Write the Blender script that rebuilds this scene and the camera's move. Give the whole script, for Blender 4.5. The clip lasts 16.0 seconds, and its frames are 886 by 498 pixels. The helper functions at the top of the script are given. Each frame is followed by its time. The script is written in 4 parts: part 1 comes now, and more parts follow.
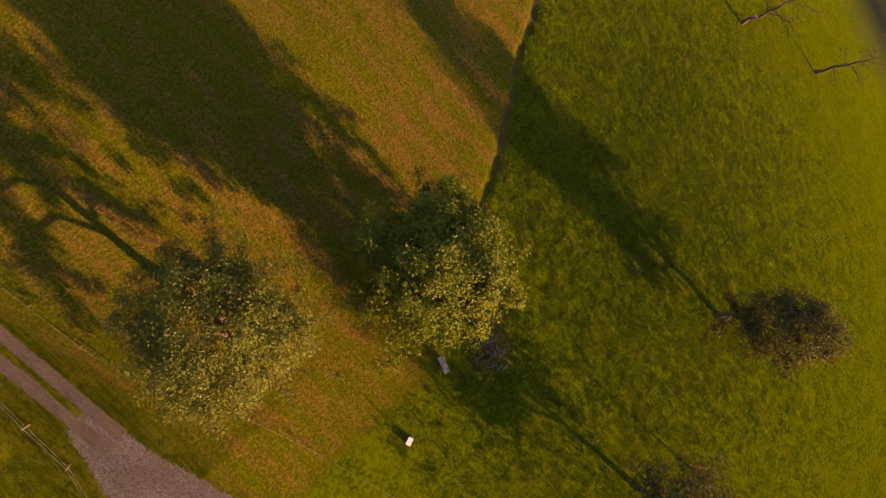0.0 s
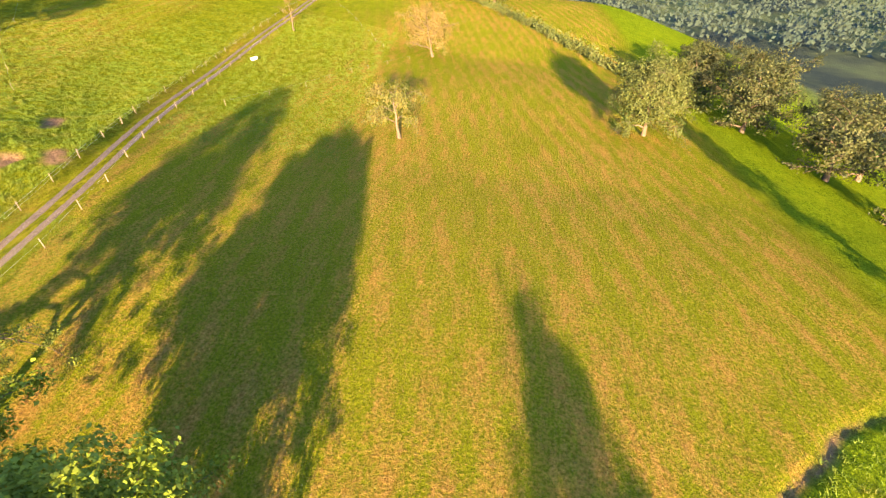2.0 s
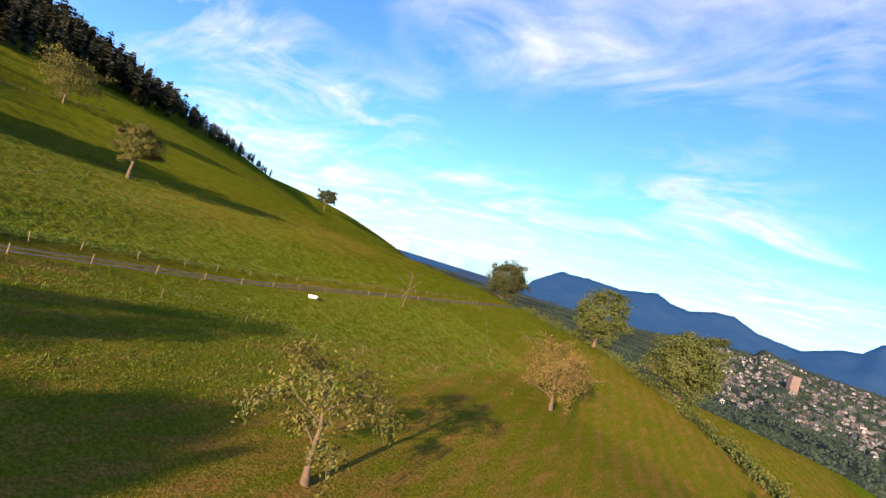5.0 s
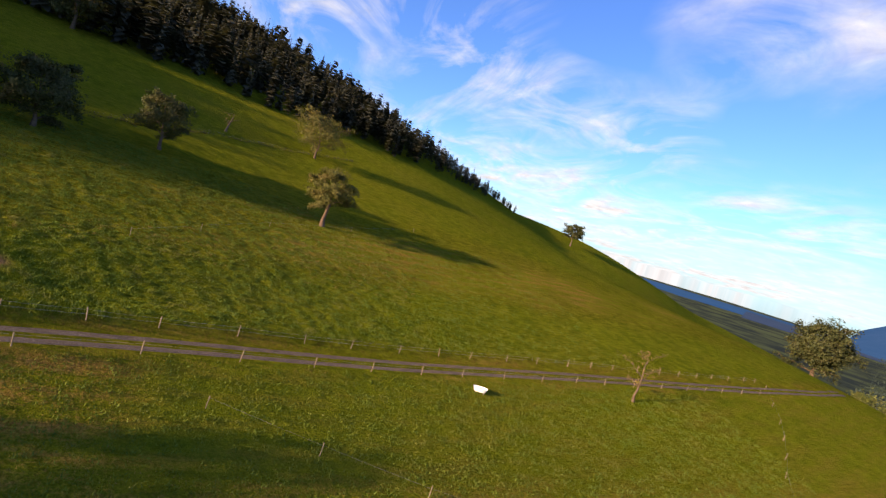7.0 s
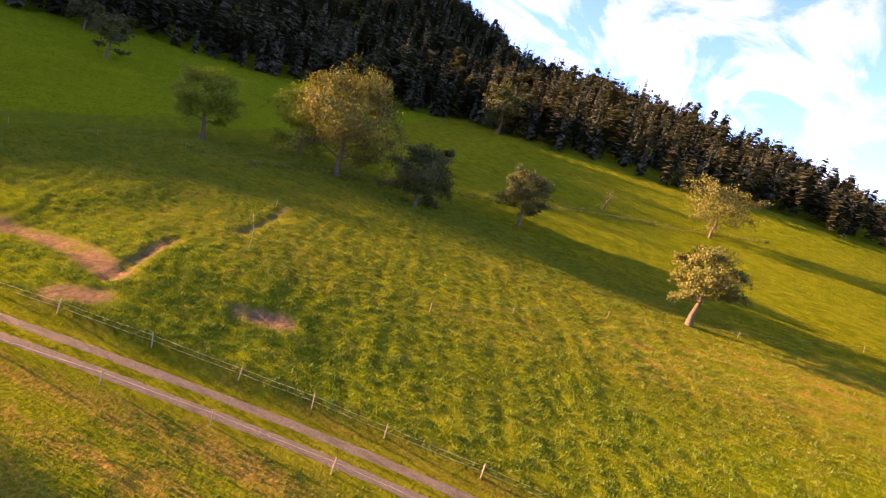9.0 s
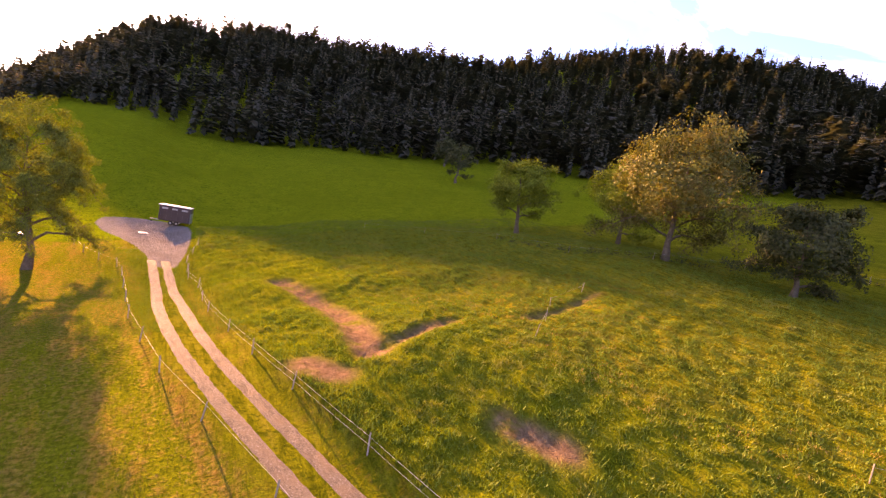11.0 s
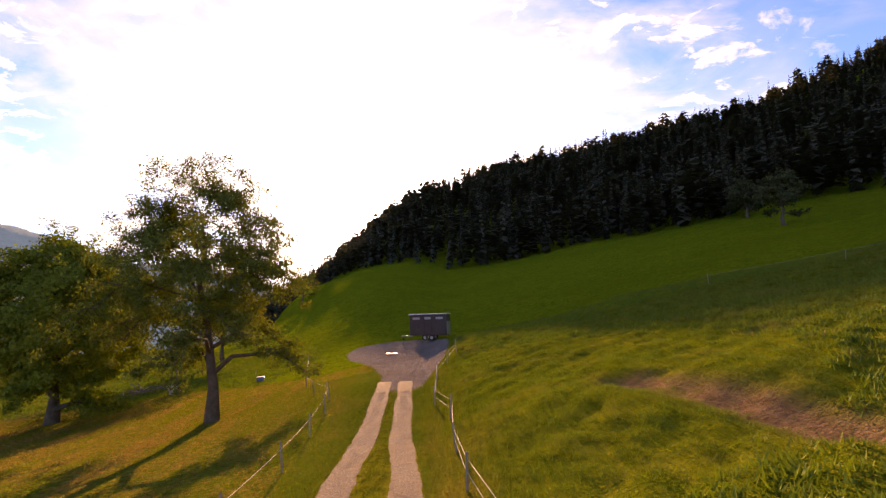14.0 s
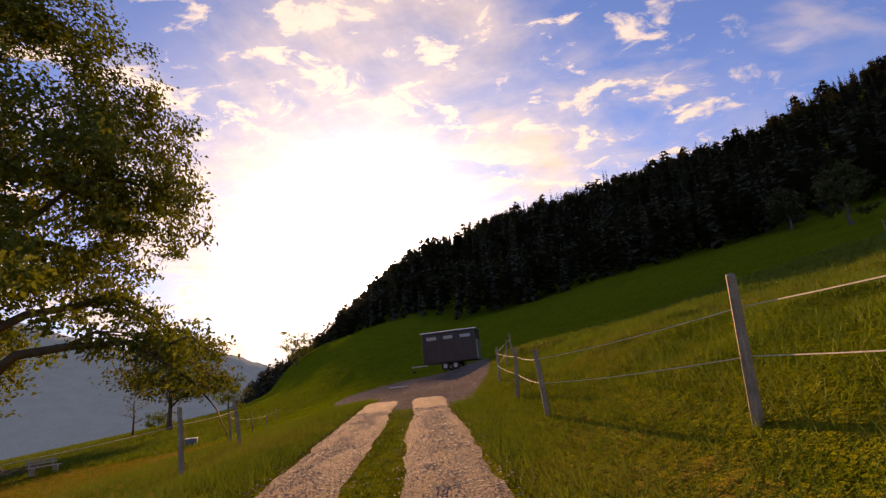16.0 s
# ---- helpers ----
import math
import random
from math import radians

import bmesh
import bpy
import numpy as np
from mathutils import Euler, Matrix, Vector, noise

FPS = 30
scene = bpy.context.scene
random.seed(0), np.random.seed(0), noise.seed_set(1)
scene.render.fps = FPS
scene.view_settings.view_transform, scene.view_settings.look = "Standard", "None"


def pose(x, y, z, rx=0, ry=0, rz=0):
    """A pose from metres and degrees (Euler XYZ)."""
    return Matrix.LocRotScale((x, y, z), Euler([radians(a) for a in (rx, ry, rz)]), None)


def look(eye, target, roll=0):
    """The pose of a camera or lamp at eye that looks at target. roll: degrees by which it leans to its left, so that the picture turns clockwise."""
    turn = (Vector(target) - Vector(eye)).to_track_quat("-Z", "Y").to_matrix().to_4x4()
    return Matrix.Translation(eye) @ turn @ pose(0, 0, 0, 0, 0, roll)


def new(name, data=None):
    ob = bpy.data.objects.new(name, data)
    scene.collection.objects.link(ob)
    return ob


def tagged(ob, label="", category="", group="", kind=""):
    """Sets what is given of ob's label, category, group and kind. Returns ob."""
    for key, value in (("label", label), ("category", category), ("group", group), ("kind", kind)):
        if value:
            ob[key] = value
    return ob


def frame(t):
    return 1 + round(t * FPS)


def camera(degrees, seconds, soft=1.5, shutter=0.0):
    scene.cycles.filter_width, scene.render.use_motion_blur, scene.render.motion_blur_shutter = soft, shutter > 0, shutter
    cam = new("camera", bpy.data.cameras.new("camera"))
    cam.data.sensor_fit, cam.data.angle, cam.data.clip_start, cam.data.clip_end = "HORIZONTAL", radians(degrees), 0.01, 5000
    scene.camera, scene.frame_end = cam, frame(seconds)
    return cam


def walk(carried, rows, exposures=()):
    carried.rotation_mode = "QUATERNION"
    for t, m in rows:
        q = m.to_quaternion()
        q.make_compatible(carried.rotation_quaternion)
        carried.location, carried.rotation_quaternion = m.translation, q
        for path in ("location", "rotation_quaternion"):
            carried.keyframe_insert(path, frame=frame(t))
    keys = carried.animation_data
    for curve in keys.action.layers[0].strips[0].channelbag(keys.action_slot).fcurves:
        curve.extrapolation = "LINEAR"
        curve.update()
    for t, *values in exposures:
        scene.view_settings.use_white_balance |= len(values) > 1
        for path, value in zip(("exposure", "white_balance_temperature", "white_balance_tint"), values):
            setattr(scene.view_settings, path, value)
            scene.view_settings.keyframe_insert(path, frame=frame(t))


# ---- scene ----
cam = camera(85.0, 16.0, soft=1.35)
PATH = [
    (0, -20.39, 10.73, 46.44, 0.47, -18.91, 140.55),
    (0.5, -25.51, 18.23, 44.88, 5.49, -6.34, 144.78),
    (1, -33.07, 20.12, 41.09, 15.44, 0.48, 154.47),
    (1.5, -40.18, 22.59, 34.36, 34.73, 3.44, 171.45),
    (2, -45.88, 22.56, 25.71, 53.77, 2.55, -172.51),
    (2.5, -51.38, 18.52, 17.58, 65.58, -7.79, -158.20),
    (3, -54.63, 10.94, 12.88, 70.53, -13.22, -154.08),
    (3.2, -55.62, 7.33, 11.73, 70.72, -14.57, -152.43),
    (5.3, -47.75, -29.90, 11.85, 92.06, -16.66, -143.76),
    (5.5, -46.62, -32.92, 12.55, 92.23, -16.33, -141.08),
    (6, -42.73, -39.99, 14.47, 90.36, -16.20, -134.60),
    (6.5, -38.64, -45.80, 16.37, 87.86, -16.85, -126.02),
    (7, -34.23, -50.88, 17.74, 84.86, -16.37, -115.25),
    (7.5, -29.69, -54.84, 18.67, 84.04, -15.63, -104.60),
    (8, -24.60, -57.86, 19.01, 82.23, -13.70, -92.90),
    (8.5, -19.58, -60.01, 18.95, 80.59, -14.30, -79.95),
    (9, -14.95, -60.95, 18.45, 81.08, -15.32, -67.32),
    (9.5, -10.35, -60.64, 17.80, 79.14, -12.82, -56.18),
    (9.7, -8.45, -60.23, 17.38, 79.62, -11.16, -52.01),
    (11.8, 2.23, -46.04, 10.91, 88.41, -13.01, -15.79),
    (12, 3.08, -44.03, 10.44, 89.57, -12.81, -12.54),
    (12.5, 4.44, -38.57, 9.28, 90.52, -11.59, -5.66),
    (13, 4.71, -32.74, 7.95, 93.21, -8.71, -2.23),
    (13.5, 4.18, -26.76, 6.68, 95.72, -3.23, 0.22),
    (14, 3.00, -20.94, 5.53, 97.78, 1.68, 0.91),
    (14.5, 1.81, -15.20, 4.13, 100.10, 8.42, 1.21),
    (15, -0.23, -8.56, 3.37, 102.74, 13.80, -0.16),
    (15.5, 0.62, -6.11, 1.84, 103.86, 8.55, 0.90),
    (16, 0.66, -1.70, 1.27, 105.66, 5.55, 1.89),
]
EXPOSURES = [(0.0, 1.3, 11800, 50), (0.5, 1.85, 11000, 44), (1.0, 2.45, 9900, 36), (1.5, 2.9, 8900, 27), (2.5, 3.2, 7600, 18), (3.2, 2.8, 7400, 17), (5.3, 1.5, 6900, 27), (7.0, 1.4, 7400, 32), (8.0, 1.95, 8200, 33), (9.0, 2.75, 9900, 46), (9.7, 3.1, 10500, 51), (11.8, 3.0, 11300, 66), (13.0, 2.55, 11000, 63), (14.0, 1.78, 10300, 48), (16.0, 1.0, 10400, 47)]
walk(cam, [(t, pose(*p)) for t, *p in PATH], EXPOSURES)

# ---- sky and sun ----
SUN_AZ, SUN_EL = -9.5, 14.2
sun_dir = Vector((math.sin(radians(SUN_AZ)) * math.cos(radians(SUN_EL)), math.cos(radians(SUN_AZ)) * math.cos(radians(SUN_EL)), math.sin(radians(SUN_EL))))
lamp = bpy.data.lights.new("sun", "SUN")
lamp.energy, lamp.angle, lamp.color = 5.0, radians(0.6), (1.0, 0.76, 0.46)
sun = new("sun", lamp)
sun.matrix_world = look((0, 0, 120), tuple(Vector((0, 0, 120)) - sun_dir))


def nodes_of(m):
    m.use_nodes = True
    nt = m.node_tree
    nt.nodes.clear()
    return nt


def N(nt, kind, **kw):
    n = nt.nodes.new(kind)
    for k, v in kw.items():
        if k in ("op",):
            n.operation = v
        elif k == "blend":
            n.blend_type = v
        elif k == "dtype":
            n.data_type = v
        else:
            n.inputs[k.replace("_", " ")].default_value = v
    return n


def math_node(nt, op, a, b=None, clamp=False):
    n = nt.nodes.new("ShaderNodeMath")
    n.operation, n.use_clamp = op, clamp
    for k, v in enumerate((a, b)):
        if v is None:
            continue
        if isinstance(v, (int, float)):
            n.inputs[k].default_value = v
        else:
            nt.links.new(v, n.inputs[k])
    return n.outputs[0]


def mix_node(nt, fac, a, b, blend="MIX"):
    n = nt.nodes.new("ShaderNodeMix")
    n.data_type, n.blend_type = "RGBA", blend
    for k, v in ((0, fac), (6, a), (7, b)):
        if isinstance(v, (int, float)):
            n.inputs[k].default_value = v
        elif isinstance(v, tuple):
            n.inputs[k].default_value = (*v, 1)
        else:
            nt.links.new(v, n.inputs[k])
    return n.outputs[2]


def noise_node(nt, vec, scale, detail=4, rough=0.55, distortion=0.0):
    n = nt.nodes.new("ShaderNodeTexNoise")
    n.inputs["Scale"].default_value, n.inputs["Detail"].default_value = scale, detail
    n.inputs["Roughness"].default_value, n.inputs["Distortion"].default_value = rough, distortion
    if vec is not None:
        nt.links.new(vec, n.inputs["Vector"])
    return n.outputs["Fac"]


def remap(nt, v, a, b, c=0.0, d=1.0):
    n = nt.nodes.new("ShaderNodeMapRange")
    n.inputs[1].default_value, n.inputs[2].default_value, n.inputs[3].default_value, n.inputs[4].default_value = a, b, c, d
    nt.links.new(v, n.inputs[0])
    return n.outputs[0]


def mapping(nt, vec, scale=(1, 1, 1), rot=(0, 0, 0)):
    n = nt.nodes.new("ShaderNodeMapping")
    n.inputs["Scale"].default_value, n.inputs["Rotation"].default_value = scale, rot
    nt.links.new(vec, n.inputs["Vector"])
    return n.outputs[0]


def make_world():
    w = bpy.data.worlds.new("sky")
    scene.world = w
    nt = nodes_of(w)
    out = nt.nodes.new("ShaderNodeOutputWorld")
    bg = nt.nodes.new("ShaderNodeBackground")
    sky = nt.nodes.new("ShaderNodeTexSky")
    sky.sky_type, sky.sun_disc = "NISHITA", False
    sky.sun_elevation, sky.sun_rotation = radians(SUN_EL), radians(SUN_AZ)
    sky.altitude, sky.air_density, sky.dust_density, sky.ozone_density = 500, 1.0, 0.6, 2.0
    co = nt.nodes.new("ShaderNodeTexCoord").outputs["Generated"]
    sep = nt.nodes.new("ShaderNodeSeparateXYZ")
    nt.links.new(co, sep.inputs[0])
    # clouds lie on a plane overhead: the direction divided by its height
    up = math_node(nt, "ADD", math_node(nt, "MAXIMUM", sep.outputs[2], 0.0), 0.16)
    comb = nt.nodes.new("ShaderNodeCombineXYZ")
    nt.links.new(math_node(nt, "DIVIDE", sep.outputs[0], up), comb.inputs[0])
    nt.links.new(math_node(nt, "DIVIDE", sep.outputs[1], up), comb.inputs[1])
    streak = noise_node(nt, mapping(nt, comb.outputs[0], (0.8, 1.3, 1), (0, 0, 0.9)), 1.5, 8, 0.58, 1.3)
    patch = noise_node(nt, comb.outputs[0], 0.8, 4, 0.5, 0.5)
    puff = noise_node(nt, mapping(nt, comb.outputs[0], (1.6, 2.2, 1), (0, 0, 0.5)), 4.2, 7, 0.62, 0.5)
    dot = nt.nodes.new("ShaderNodeVectorMath")
    dot.operation = "DOT_PRODUCT"
    dot.inputs[1].default_value = sun_dir
    nt.links.new(co, dot.inputs[0])
    near = remap(nt, dot.outputs["Value"], 0.55, 1.0)
    cover = math_node(nt, "MULTIPLY", remap(nt, streak, 0.44, 0.72), remap(nt, patch, 0.40, 0.58))
    cover = math_node(nt, "ADD", cover, math_node(nt, "MULTIPLY", remap(nt, puff, 0.54, 0.64), remap(nt, near, 0.2, 0.55)))
    cover = math_node(nt, "ADD", cover, remap(nt, near, 0.6, 1.0, 0.0, 0.6), True)
    veil = noise_node(nt, mapping(nt, comb.outputs[0], (1.0, 0.6, 1), (0, 0, -0.6)), 1.3, 7, 0.6, 0.5)
    cover = math_node(nt, "ADD", cover, math_node(nt, "MULTIPLY", remap(nt, veil, 0.47, 0.68, 0.0, 0.75), remap(nt, near, 0.30, 0.75)), True)
    low = math_node(nt, "MULTIPLY", remap(nt, sep.outputs[2], 0.16, 0.0, 0.0, 0.55), remap(nt, streak, 0.34, 0.62, 0.2, 1.0))
    cover = math_node(nt, "ADD", cover, low, True)
    glow = math_node(nt, "POWER", math_node(nt, "MAXIMUM", dot.outputs["Value"], 0.0), 110.0)
    glow2 = math_node(nt, "POWER", math_node(nt, "MAXIMUM", dot.outputs["Value"], 0.0), 9.0)
    level = math_node(nt, "ADD", math_node(nt, "ADD", math_node(nt, "ADD", 2.0, math_node(nt, "MULTIPLY", puff, 4.0)), math_node(nt, "MULTIPLY", glow2, 3.0)), math_node(nt, "MULTIPLY", glow, 70.0))
    lum = nt.nodes.new("ShaderNodeVectorMath")
    lum.operation = "SCALE"
    lum.inputs[0].default_value = (0.67, 0.77, 0.77)
    nt.links.new(level, lum.inputs["Scale"])
    blue = mix_node(nt, 1.0, sky.outputs[0], (0.28, 0.60, 1.02), "MULTIPLY")
    nt.links.new(mix_node(nt, cover, blue, lum.outputs[0]), bg.inputs[0])
    bg.inputs[1].default_value = 0.12
    nt.links.new(bg.outputs[0], out.inputs[0])


make_world()

# ---- materials ----


def principled(name, rough=0.8, metal=0.0, spec=0.3):
    m = bpy.data.materials.new(name)
    nt = nodes_of(m)
    out = nt.nodes.new("ShaderNodeOutputMaterial")
    p = nt.nodes.new("ShaderNodeBsdfPrincipled")
    p.inputs["Roughness"].default_value, p.inputs["Metallic"].default_value = rough, metal
    p.inputs["Specular IOR Level"].default_value = spec
    nt.links.new(p.outputs[0], out.inputs[0])
    return m, nt, p


def bump(nt, p, h, strength, dist):
    b = nt.nodes.new("ShaderNodeBump")
    b.inputs["Strength"].default_value, b.inputs["Distance"].default_value = strength, dist
    nt.links.new(h, b.inputs["Height"])
    nt.links.new(b.outputs[0], p.inputs["Normal"])


def simple(name, c1, c2, scale=3.0, rough=0.8, metal=0.0, spec=0.3, bump_d=0.0):
    m, nt, p = principled(name, rough, metal, spec)
    pos = nt.nodes.new("ShaderNodeTexCoord").outputs["Object"]
    a = noise_node(nt, pos, scale, 5)
    b = noise_node(nt, pos, scale * 9, 3)
    f = math_node(nt, "ADD", math_node(nt, "MULTIPLY", remap(nt, a, 0.3, 0.7), 0.65), math_node(nt, "MULTIPLY", remap(nt, b, 0.3, 0.7), 0.35))
    nt.links.new(mix_node(nt, f, c1, c2), p.inputs["Base Color"])
    if bump_d:
        bump(nt, p, b, 0.6, bump_d)
    return m


def grass_material():
    m, nt, p = principled("meadow", 1.0, 0, 0.0)
    pos = nt.nodes.new("ShaderNodeNewGeometry").outputs["Position"]
    zone = nt.nodes.new("ShaderNodeAttribute")
    zone.attribute_name = "zone"
    sep = nt.nodes.new("ShaderNodeSeparateColor")
    nt.links.new(zone.outputs["Color"], sep.inputs[0])
    hay, lush, soil = sep.outputs[0], sep.outputs[1], sep.outputs[2]
    big = noise_node(nt, pos, 0.045, 4, 0.55)
    mid = noise_node(nt, pos, 0.35, 5, 0.6)
    fine = noise_node(nt, pos, 2.2, 4, 0.65)
    tiny = noise_node(nt, pos, 9.0, 3, 0.6)
    tuft = noise_node(nt, pos, 4.5, 5, 0.7)
    clump = math_node(nt, "ADD", math_node(nt, "MULTIPLY", fine, 0.6), math_node(nt, "MULTIPLY", tuft, 0.4))
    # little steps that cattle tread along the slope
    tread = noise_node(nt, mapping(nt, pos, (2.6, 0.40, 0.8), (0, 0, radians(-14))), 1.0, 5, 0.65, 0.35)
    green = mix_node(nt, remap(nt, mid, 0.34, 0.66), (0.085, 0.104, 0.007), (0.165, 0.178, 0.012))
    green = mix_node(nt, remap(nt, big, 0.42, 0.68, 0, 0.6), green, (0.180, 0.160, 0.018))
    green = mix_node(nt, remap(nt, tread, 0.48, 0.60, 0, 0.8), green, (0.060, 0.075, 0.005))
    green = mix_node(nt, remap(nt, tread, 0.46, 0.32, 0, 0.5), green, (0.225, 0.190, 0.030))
    green = mix_node(nt, remap(nt, clump, 0.50, 0.60, 0, 0.85), green, (0.048, 0.066, 0.005))
    green = mix_node(nt, remap(nt, tiny, 0.58, 0.75, 0, 0.35), green, (0.20, 0.19, 0.03))
    rich = mix_node(nt, remap(nt, clump, 0.42, 0.58), (0.050, 0.090, 0.005), (0.145, 0.215, 0.011))
    rich = mix_node(nt, remap(nt, mid, 0.42, 0.70, 0, 0.55), rich, (0.165, 0.205, 0.012))
    rich = mix_node(nt, remap(nt, big, 0.45, 0.65, 0, 0.4), rich, (0.085, 0.130, 0.007))
    green = mix_node(nt, lush, green, rich)
    # mown meadow: swathes along the slope, with dry stubble showing
    swath = nt.nodes.new("ShaderNodeTexWave")
    swath.wave_type, swath.bands_direction = "BANDS", "X"
    swath.inputs["Scale"].default_value, swath.inputs["Distortion"].default_value = 0.092, 1.8
    swath.inputs["Detail"].default_value, swath.inputs["Detail Scale"].default_value = 3, 0.3
    nt.links.new(mapping(nt, pos, (1, 1, 1), (0, 0, radians(-14))), swath.inputs["Vector"])
    streaky = noise_node(nt, mapping(nt, pos, (0.9, 0.16, 0.5), (0, 0, radians(-14))), 0.8, 5, 0.65)
    dry = math_node(nt, "MULTIPLY", remap(nt, swath.outputs["Fac"], 0.0, 1.0), 0.4)
    dry = math_node(nt, "ADD", dry, remap(nt, clump, 0.38, 0.62, -0.42, 0.42))
    dry = math_node(nt, "ADD", dry, remap(nt, streaky, 0.30, 0.70, -0.55, 0.55))
    dry = math_node(nt, "ADD", dry, remap(nt, big, 0.35, 0.65, -0.15, 0.25), True)
    stubble = mix_node(nt, remap(nt, tuft, 0.35, 0.68), (0.17, 0.088, 0.018), (0.42, 0.235, 0.068))
    base = mix_node(nt, remap(nt, tuft, 0.38, 0.64), (0.085, 0.110, 0.007), (0.190, 0.205, 0.014))
    mown = mix_node(nt, math_node(nt, "MULTIPLY", dry, 0.85), base, stubble)
    col = mix_node(nt, hay, green, mown)
    earth = mix_node(nt, remap(nt, fine, 0.3, 0.7), (0.13, 0.075, 0.040), (0.25, 0.160, 0.095))
    bare = math_node(nt, "MULTIPLY", soil, remap(nt, mid, 0.30, 0.48), True)
    col = mix_node(nt, bare, col, earth)
    deep = nt.nodes.new("ShaderNodeSeparateXYZ")
    nt.links.new(pos, deep.inputs[0])
    # valley fields and woods, with distance haze mixed into their dark bluish tone
    plots = noise_node(nt, pos, 0.008, 4, 0.6)
    fields = mix_node(nt, remap(nt, plots, 0.42, 0.60), (0.026, 0.038, 0.034), (0.070, 0.095, 0.045))
    low = math_node(nt, "MAXIMUM", remap(nt, deep.outputs[2], -38, -62), remap(nt, deep.outputs[1], -700, -900))
    col = mix_node(nt, low, col, fields)
    # the trodden gravel yard, thinning out raggedly at its rim
    stone = nt.nodes.new("ShaderNodeTexVoronoi")
    stone.inputs["Scale"].default_value = 14.0
    nt.links.new(pos, stone.inputs["Vector"])
    sc = nt.nodes.new("ShaderNodeSeparateColor")
    nt.links.new(stone.outputs["Color"], sc.inputs[0])
    grit = mix_node(nt, sc.outputs[0], (0.12, 0.106, 0.095), (0.27, 0.25, 0.232))
    grit = mix_node(nt, remap(nt, mid, 0.42, 0.7, 0, 0.4), grit, (0.13, 0.095, 0.065))
    worn = math_node(nt, "ADD", zone.outputs["Alpha"], math_node(nt, "MULTIPLY", math_node(nt, "SUBTRACT", tuft, 0.5), 1.3))
    col = mix_node(nt, remap(nt, worn, 0.42, 0.58), col, grit)
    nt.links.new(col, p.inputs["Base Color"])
    h = math_node(nt, "ADD", math_node(nt, "MULTIPLY", fine, 0.6), math_node(nt, "MULTIPLY", tiny, 0.4))
    bump(nt, p, math_node(nt, "ADD", h, math_node(nt, "ADD", math_node(nt, "MULTIPLY", tuft, 0.5), math_node(nt, "MULTIPLY", tread, 1.1))), 1.0, 0.5)
    return m


def gravel_material():
    m, nt, p = principled("gravel", 0.95, 0, 0.05)
    pos = nt.nodes.new("ShaderNodeNewGeometry").outputs["Position"]
    v = nt.nodes.new("ShaderNodeTexVoronoi")
    v.inputs["Scale"].default_value = 34.0
    nt.links.new(pos, v.inputs["Vector"])
    sc = nt.nodes.new("ShaderNodeSeparateColor")
    nt.links.new(v.outputs["Color"], sc.inputs[0])
    mid = noise_node(nt, pos, 0.9, 5)
    col = mix_node(nt, sc.outputs[0], (0.050, 0.039, 0.028), (0.170, 0.138, 0.103))
    col = mix_node(nt, remap(nt, mid, 0.48, 0.72, 0, 0.6), col, (0.15, 0.105, 0.065))
    big = nt.nodes.new("ShaderNodeTexVoronoi")
    big.inputs["Scale"].default_value = 11.0
    nt.links.new(pos, big.inputs["Vector"])
    bc = nt.nodes.new("ShaderNodeSeparateColor")
    nt.links.new(big.outputs["Color"], bc.inputs[0])
    pale = math_node(nt, "MULTIPLY", remap(nt, bc.outputs[1], 0.62, 0.9), remap(nt, big.outputs["Distance"], 0.5, 0.25))
    col = mix_node(nt, math_node(nt, "MULTIPLY", pale, 0.7), col, (0.24, 0.22, 0.195))
    damp = noise_node(nt, mapping(nt, pos, (1.6, 0.35, 1)), 1.4, 5, 0.6)
    col = mix_node(nt, remap(nt, damp, 0.5, 0.68, 0, 0.55), col, (0.055, 0.042, 0.030))
    nt.links.new(col, p.inputs["Base Color"])
    h = math_node(nt, "ADD", math_node(nt, "SUBTRACT", 1.0, v.outputs["Distance"]), math_node(nt, "MULTIPLY", pale, 1.5))
    bump(nt, p, h, 0.9, 0.014)
    return m


def leaf_material(name, c1, c2, c3):
    m = bpy.data.materials.new(name)
    nt = nodes_of(m)
    out = nt.nodes.new("ShaderNodeOutputMaterial")
    rnd = nt.nodes.new("ShaderNodeNewGeometry").outputs["Random Per Island"]
    pos = nt.nodes.new("ShaderNodeTexCoord").outputs["Object"]
    big = noise_node(nt, pos, 0.35, 3)
    col = mix_node(nt, rnd, c1, c2)
    col = mix_node(nt, remap(nt, big, 0.5, 0.72, 0, 0.7), col, c3)
    d = nt.nodes.new("ShaderNodeBsdfDiffuse")
    t = nt.nodes.new("ShaderNodeBsdfTranslucent")
    g = nt.nodes.new("ShaderNodeBsdfGlossy")
    g.inputs["Roughness"].default_value = 0.65
    nt.links.new(col, d.inputs[0])
    nt.links.new(mix_node(nt, 1.0, col, (1.15, 1.1, 0.55), "MULTIPLY"), t.inputs[0])
    a = nt.nodes.new("ShaderNodeMixShader")
    a.inputs[0].default_value = 0.22
    nt.links.new(d.outputs[0], a.inputs[1])
    nt.links.new(t.outputs[0], a.inputs[2])
    b = nt.nodes.new("ShaderNodeMixShader")
    b.inputs[0].default_value = 0.015
    nt.links.new(a.outputs[0], b.inputs[1])
    nt.links.new(g.outputs[0], b.inputs[2])
    nt.links.new(b.outputs[0], out.inputs[0])
    return m


